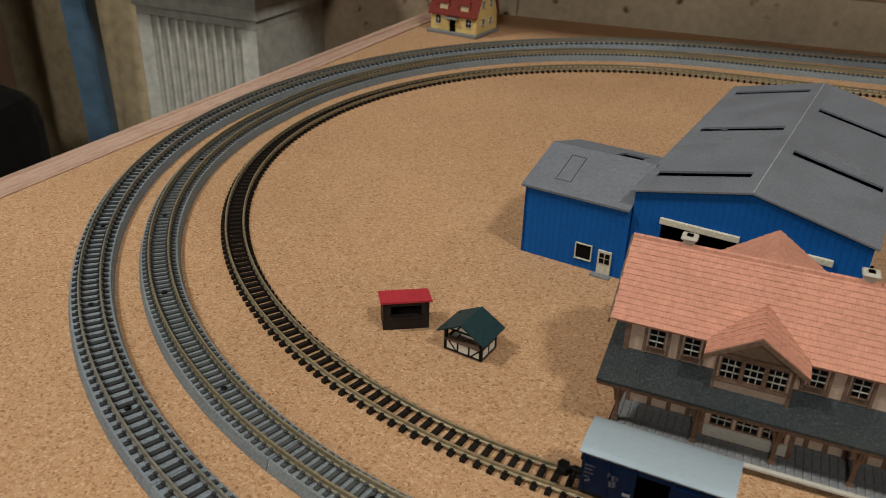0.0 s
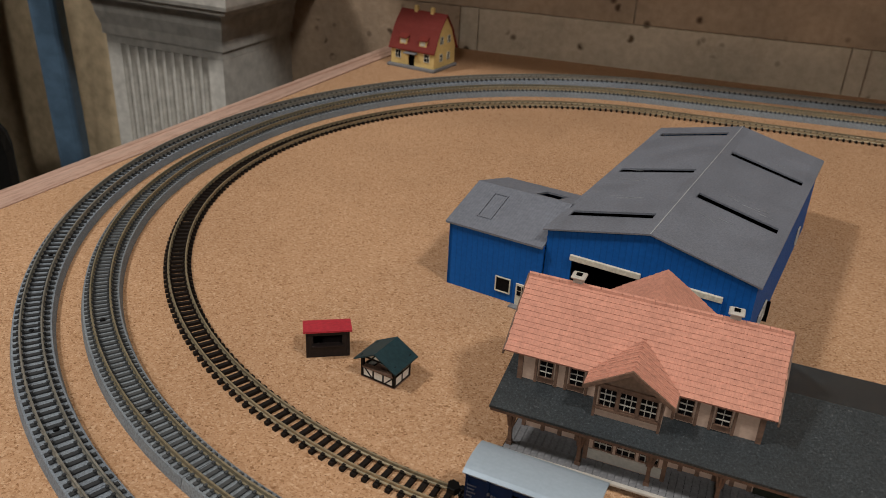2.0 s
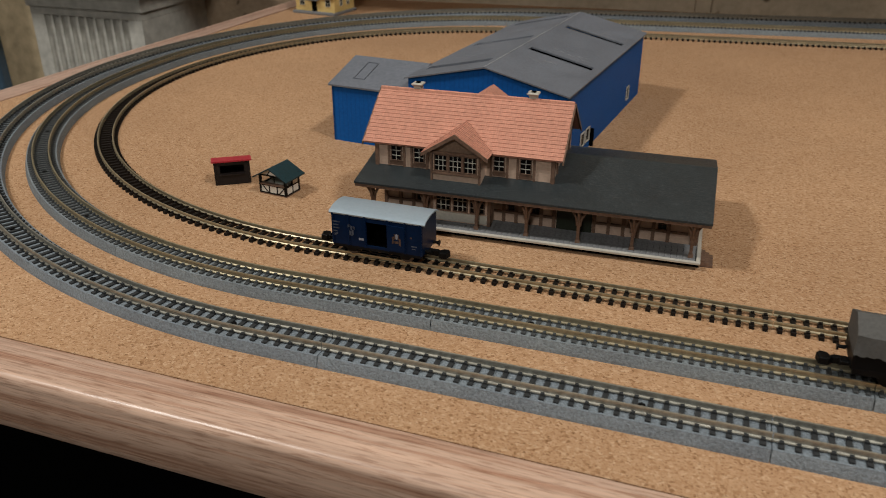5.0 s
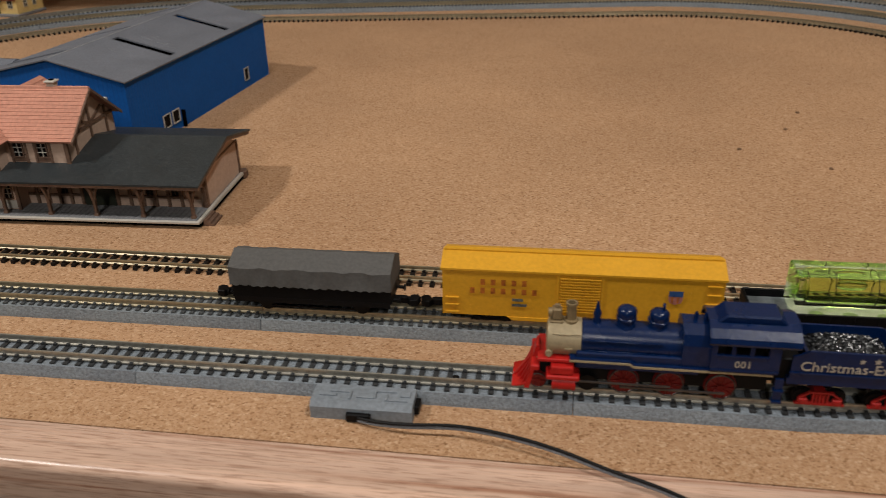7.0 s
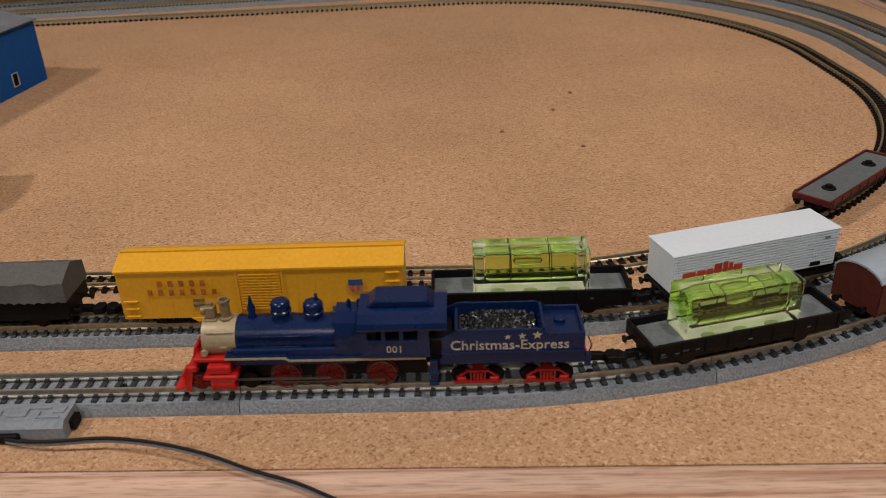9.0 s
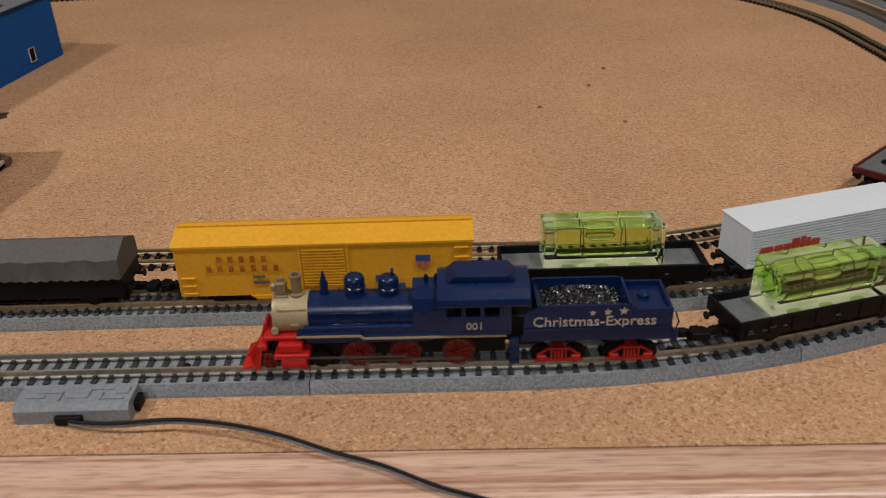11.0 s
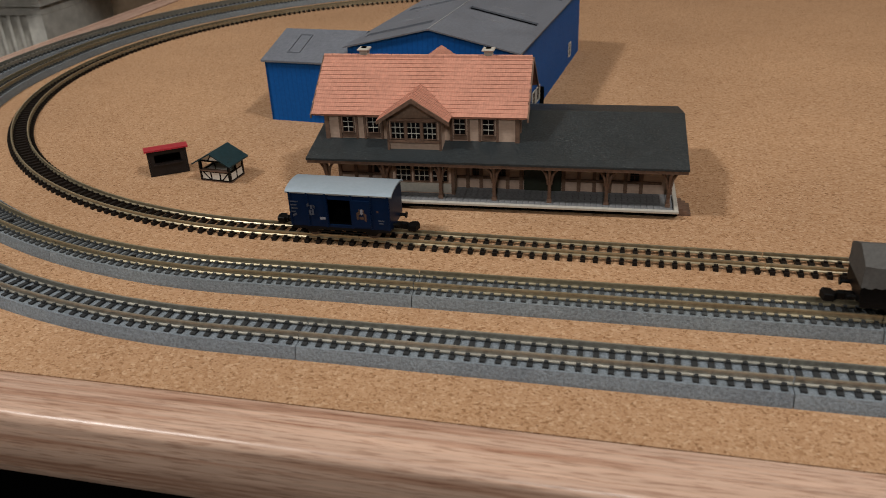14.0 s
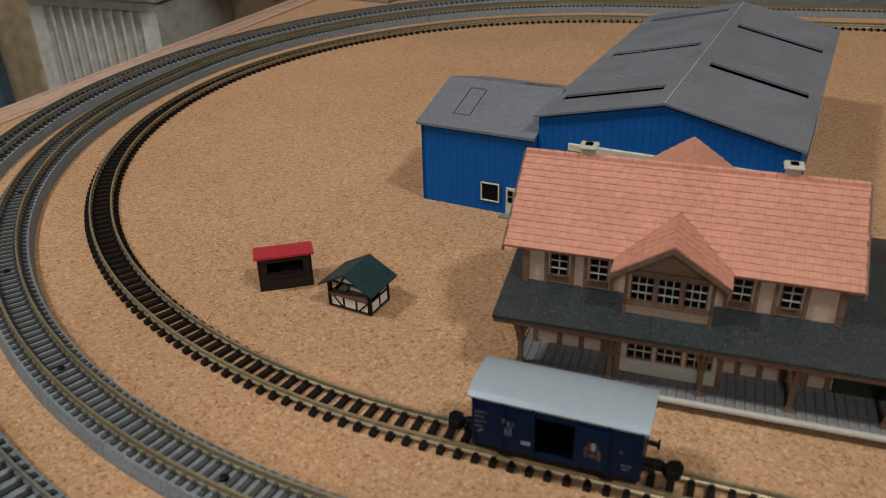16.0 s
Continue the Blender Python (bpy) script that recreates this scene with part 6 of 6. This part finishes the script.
for s in (-1, 1):
    y = s * 0.0067
    for i in range(13):
        part("door_rib", box(B(), -0.0052, 0.0052, y - 0.0003, y + 0.0003, 0.0056 + i * 0.00082, 0.0059 + i * 0.00082), YELLOW_CAR, yel)
    for x in (-0.0058, 0.0058):
        part("door_post", box(B(), x - 0.00025, x + 0.00025, y - 0.0002, y + 0.0002, 0.0034, 0.0168), YELLOW_CAR, yel)
    for i in range(5):
        x = 0.0095 + i * 0.0047
        part("panel_seam", box(B(), x - 0.00008, x + 0.00008, s * 0.0066 - 0.00004, s * 0.0066 + 0.00004, 0.0036, 0.0168), YELLOW_CAR, yel)
    for i in range(5):
        x = -0.0345 + i * 0.0056
        part("panel_seam", box(B(), x - 0.00008, x + 0.00008, s * 0.0066 - 0.00004, s * 0.0066 + 0.00004, 0.0036, 0.0168), YELLOW_CAR, yel)
    bm = B()
    prism(bm, [(-0.0190, 0.0032), (0.0190, 0.0032), (0.0175, 0.0022), (-0.0175, 0.0022)], "Y", y - 0.0002, y + 0.0002)
    part("side_sill", bm, YELLOW_CAR, yel)
    for i in range(5):
        part("ladder_rung", box(B(), h - 0.0044, h - 0.0008, y - 0.0005, y + 0.0005, 0.0048 + i * 0.0026, 0.0051 + i * 0.0026), YELLOW_CAR, yel)
        if i < 3:
            part("ladder_rung", box(B(), -h + 0.0008, -h + 0.0044, y - 0.0005, y + 0.0005, 0.0040 + i * 0.0022, 0.0043 + i * 0.0022), YELLOW_CAR, yel)
y = -0.0069
for count, first, z0 in ((5, -0.0262, 0.0128), (7, -0.0290, 0.0102)):
    for i in range(count):
        mark(yel, first + i * 0.00275, first + i * 0.00275 + 0.0012, z0, z0 + 0.0017, y, FADED_RED)
mark(yel, -0.0178, -0.0148, 0.0082, 0.0090, y, DIM_BLUE)
mark(yel, -0.0178, -0.0138, 0.0066, 0.0074, y, DIM_BLUE)
mark(yel, 0.0125, 0.0148, 0.0062, 0.0082, y, BLUE_MARK)
mark(yel, 0.0180, 0.0198, 0.0044, 0.0058, y, BLUE_MARK)
bm = B()
prism(bm, [(0.0226, 0.0134), (0.0226, 0.0110), (0.0230, 0.0101), (0.0244, 0.0096), (0.0258, 0.0101), (0.0262, 0.0110), (0.0262, 0.0134)], "Y", y - 0.00004, y)
badge = part("badge", bm, BADGE_PINK, yel, "faded red and blue shield")
mark(badge, 0.0226, 0.0262, 0.0120, 0.0136, y * 1.01, BLUE_MARK, "badge_band")
for i in range(2):
    mark(badge, 0.0233 + i * 0.0014, 0.0238 + i * 0.0014, 0.0101, 0.0119, y * 1.01, FADED_RED, "badge_stripe")
for x in (-0.0235, 0.0235):
    bogie(yel, x, WHEEL, BLACK, 0.0075)
part("centre_sill", box(B(), -h, h, -0.0018, 0.0018, 0.0022, 0.0033), BLACK, yel)
for s in (-1, 1):
    coupler(yel, s * (h - 0.0006), s, 0.0030)
yel.matrix_basis = MIDDLE.stand(MIDDLE.near(0.2192, 0.1130), RAIL_TOP)

flat_two = copy_thing(flat_one, MIDDLE.stand(MIDDLE.near(0.2885, 0.1130), RAIL_TOP))
tagged(flat_two, "low black-sided wagon with grey floor behind the yellow box car")
spirit_level(flat_two.matrix_basis @ pose(0.0, 0.0004, 0.00645), "clear yellow-green spirit level vial on the second low wagon")

cont = thing("container_wagon", "white ribbed container with red lettering on a black flat wagon", "goods wagon")
CL = 0.0500
h = CL / 2
underframe(cont, CL + 0.002, WHEEL_BLACK, top=0.0044)
part("deck", box(B(), -h - 0.001, h + 0.001, -0.0058, 0.0058, 0.0044, 0.0051), BLACK, cont)
part("container", box(B(), -h, h, -0.0062, 0.0062, 0.0052, 0.0160, 0.0002), CONTAINER, cont, "white container")
part("container_roof", box(B(), -h - 0.0003, h + 0.0003, -0.0066, 0.0066, 0.0160, 0.0164, 0.0001), CONTAINER, cont)
rib = to_mesh("side_rib", box(B(), -h + 0.0004, h - 0.0004, -0.00030, 0.00030, -0.00024, 0.00024), CONTAINER)
for s in (-1, 1):
    for i in range(13):
        part("side_rib", rib, None, cont, m=pose(0, s * 0.0063, 0.0060 + i * 0.0008))
for i, (wide, tall) in enumerate(((0.0036, 0.0020), (0.0024, 0.0020), (0.0020, 0.0020), (0.0022, 0.0032), (0.0014, 0.0034), (0.0012, 0.0028), (0.0026, 0.0020))):
    x0 = -0.0222 + (0, 0.0041, 0.0068, 0.0091, 0.0117, 0.0134, 0.0149)[i]
    mark(cont, x0, x0 + wide, 0.0092, 0.0092 + tall, -0.0068, RED_MARK)
mark(cont, -0.0224, -0.0048, 0.0100, 0.0105, -0.00685, RED_MARK)
mark(cont, 0.0168, 0.0200, 0.0062, 0.0074, -0.0068, BLACK)
mark(cont, 0.0200, 0.0218, 0.0140, 0.0147, -0.0068, STONE_GREY)
cont.matrix_basis = MIDDLE.stand(MIDDLE.near(0.3468, 0.1228), RAIL_TOP)

# inner track
brown = low_wagon("brown_flat_wagon", "maroon low flat wagon with a grey floor and two round pins", 0.0540, 0, WAGON_GREY, paint("maroon_wagon_side", (0.10, 0.014, 0.014), 0.5), WHEEL_BLACK, 0.0020)
for x in (-0.0150, 0.0150):
    part("pin_mount", turned(B(), [(0.0024, 0.0062), (0.0022, 0.0066), (0.0012, 0.0067), (0.0011, 0.0075), (0.0006, 0.0076)], (x, 0, 0), "Z", 14), BLACK, brown)
brown.matrix_basis = INNER.stand(INNER.near(0.4062, 0.1889), RAIL_TOP_LOW)

van_blue = thing("blue_van", "dark blue covered van with open side door and pale grey roof", "goods wagon")
BL = 0.0315
h = BL / 2
underframe(van_blue, BL, WHEEL, top=0.0046)
for s in (-1, 1):
    y0, y1 = s * 0.0060 - 0.0003, s * 0.0060 + 0.0003
    part("side_panel", box(B(), -h, -0.0036, y0, y1, 0.0040, 0.0148), NAVY, van_blue)
    part("side_panel", box(B(), 0.0036, h, y0, y1, 0.0040, 0.0148), NAVY, van_blue)
    part("door_lintel", box(B(), -0.0036, 0.0036, y0, y1, 0.0130, 0.0148), NAVY, van_blue)
    part("door_sill", box(B(), -0.0036, 0.0036, y0, y1, 0.0040, 0.0048), NAVY, van_blue)
    pts = [(-0.0057, 0.0040), (0.0057, 0.0040), (0.0057, 0.0148), (0.0030, 0.0161), (-0.0030, 0.0161), (-0.0057, 0.0148)]
    bm = B()
    prism(bm, pts, "X", s * h - 0.0003 if s > 0 else -h, h if s > 0 else -h + 0.0003)
    part("end_panel", bm, NAVY, van_blue)
# Near-black floor and filling block paint the unlit inside behind the open door.
part("floor", box(B(), -h + 0.0004, h - 0.0004, -0.0056, 0.0056, 0.0040, 0.0046), DARK, van_blue)
part("inner_lining", box(B(), -h + 0.0006, h - 0.0006, 0.0030, 0.0055, 0.0047, 0.0143), DARK, van_blue)
part("roof", vaulted(B(), BL, 0.0066, 0.0150, 0.0022, 0.0005, 0.0008), SILVER_ROOF, van_blue, "pale grey curved roof")
for s in (-1, 1):
    y = s * 0.0064
    for x in (-0.0153, -0.0098, -0.0040, 0.0040, 0.0098, 0.0153):
        part("side_post", box(B(), x - 0.0003, x + 0.0003, y - 0.0002, y + 0.0002, 0.0040, 0.0148), NAVY, van_blue)
    part("door", box(B(), 0.0042, 0.0098, y - 0.0004, y + 0.0001, 0.0046, 0.0132), NAVY, van_blue, "sliding door pushed open")
y = -0.0068
for k in range(4):
    mark(van_blue, -0.0150, -0.0150 + (0.0024, 0.0019, 0.0022, 0.0014)[k], 0.0118 - 0.0011 * k, 0.0122 - 0.0011 * k, y, DIM_MARK)
mark(van_blue, -0.0146, -0.0134, 0.0070, 0.0077, y, DIM_MARK, slant=0.0006)
mark(van_blue, -0.0060, -0.0043, 0.0066, 0.0074, y, DIM_WHITE)
mark(van_blue, 0.0122, 0.0140, 0.0070, 0.0074, y, DIM_MARK)
mark(van_blue, 0.0124, 0.0136, 0.0062, 0.0065, y, DIM_MARK)
mark(van_blue, 0.0118, 0.0124, 0.0098, 0.0104, y, DIM_GOLD)
for x0, x1, z0, z1, lean in ((-0.0098, -0.0091, 0.0104, 0.0114, 0.0004), (-0.0088, -0.0082, 0.0098, 0.0112, 0.0), (-0.0080, -0.0073, 0.0104, 0.0113, -0.0004), (-0.0093, -0.0086, 0.0080, 0.0096, -0.0003), (-0.0084, -0.0078, 0.0078, 0.0096, 0.0003)):
    mark(van_blue, x0, x1, z0, z1, y, DIM_MARK, "emblem_bar", lean)
for x0, x1, z0, z1, lean in ((0.0056, 0.0062, 0.0070, 0.0094, 0.0004), (0.0064, 0.0078, 0.0074, 0.0082, 0.0), (0.0080, 0.0086, 0.0070, 0.0094, -0.0004), (0.0063, 0.0068, 0.0088, 0.0106, 0.0), (0.0076, 0.0080, 0.0088, 0.0106, 0.0)):
    mark(van_blue, x0, x1, z0, z1, y, DIM_GOLD, "emblem_bar", lean)
bm = B()
prism(bm, [(0.0068, 0.0092), (0.0072, 0.0088), (0.0076, 0.0092), (0.0076, 0.0104), (0.0072, 0.0108), (0.0068, 0.0104)], "Y", y - 0.00009, y - 0.00005)
part("emblem_shield", bm, DIM_WHITE, van_blue)
van_blue.matrix_basis = INNER.stand(INNER.near(-0.0132, 0.1444), RAIL_TOP_LOW)

# ---- feeder and cable ----
feeder = thing("track_feeder", "grey plastic track feeder block clipped to the ballast edge", "feeder", pose(0.1551, 0.0704, 0))
bm = B()
prism(bm, [(0, 0), (0.0078, 0), (0.0078, 0.0046), (0.0012, 0.0046), (0.0, 0.0034)], "X", 0, 0.0250)
part("housing", bm, TERMINAL_GREY, feeder)
for x0, x1, y0, y1 in ((0.0018, 0.0060, 0.0030, 0.0036), (0.0040, 0.0090, 0.0046, 0.0051), (0.0090, 0.0096, 0.0020, 0.0051), (0.0110, 0.0150, 0.0028, 0.0033), (0.0150, 0.0156, 0.0028, 0.0060), (0.0156, 0.0205, 0.0055, 0.0060), (0.0180, 0.0186, 0.0022, 0.0045), (0.0186, 0.0236, 0.0022, 0.0027), (0.0215, 0.0240, 0.0040, 0.0064)):
    part("lid_rib", box(B(), x0, x1, y0, y1, 0.0045, 0.0050, 0.0001), TERMINAL_GREY, feeder)
part("end_stub", box(B(), 0.0246, 0.0262, 0.0030, 0.0068, 0.0004, 0.0030, 0.0003), BLACK, feeder)
part("socket", box(B(), 0.0090, 0.0150, -0.0012, 0.0001, 0.0002, 0.0026, 0.0003), BLACK, feeder)
cable = thing("feeder_cable", "thin twin black and grey cable lying across the cork and edging", "cable", pose(0.167, 0.069, 0))
ways = [(0.1672, 0.0692, 0.0016), (0.1720, 0.0676, 0.0022), (0.1794, 0.0664, 0.0030), (0.1914, 0.0664, 0.0036), (0.2034, 0.0642, 0.0038), (0.2149, 0.0606, 0.0036), (0.2258, 0.0556, 0.0034), (0.2361, 0.0516, 0.0032), (0.2470, 0.0458, 0.0030), (0.2600, 0.0408, 0.0026), (0.2700, 0.0370, -0.0010), (0.2745, 0.0345, -0.0140), (0.2760, 0.0330, -0.0800), (0.2780, 0.0330, -0.3000)]
for nm, mt, dy, dz in (("black_core", CABLE_BLACK, 0.0, 0.0002), ("grey_core", CABLE_GREY, 0.0002, -0.0008)):
    bm = B()
    tube(bm, spline([(x - 0.167, y - 0.069 + dy, z + dz) for x, y, z in ways], 6), 0.00039, 8)
    part(nm, bm, mt, cable)

# ---- crumbs on the cork ----
for x, y, r in ((0.3237, 0.2485, 0.0010), (0.2912, 0.2689, 0.0010), (0.3284, 0.3238, 0.0011), (0.3169, 0.2977, 0.0010)):
    bm = B()
    turned(bm, [(r * 0.9, 0.0), (r, 0.0003), (r * 0.5, 0.0007)], (0, 0, 0), "Z", 9)
    for v in bm.verts:
        v.co += 0.25 * r * Vector((noise.noise(v.co * 900 + Vector((x * 100, 0, 0))), noise.noise(v.co * 900 + Vector((0, y * 100, 5))), 0))
    solid("cork_crumb", bm, SPECK, "small dark crumb lying on the cork", "crumb", pose(x, y, 0, 0, 0, 50 * x * 100), group="crumbs on the cork")
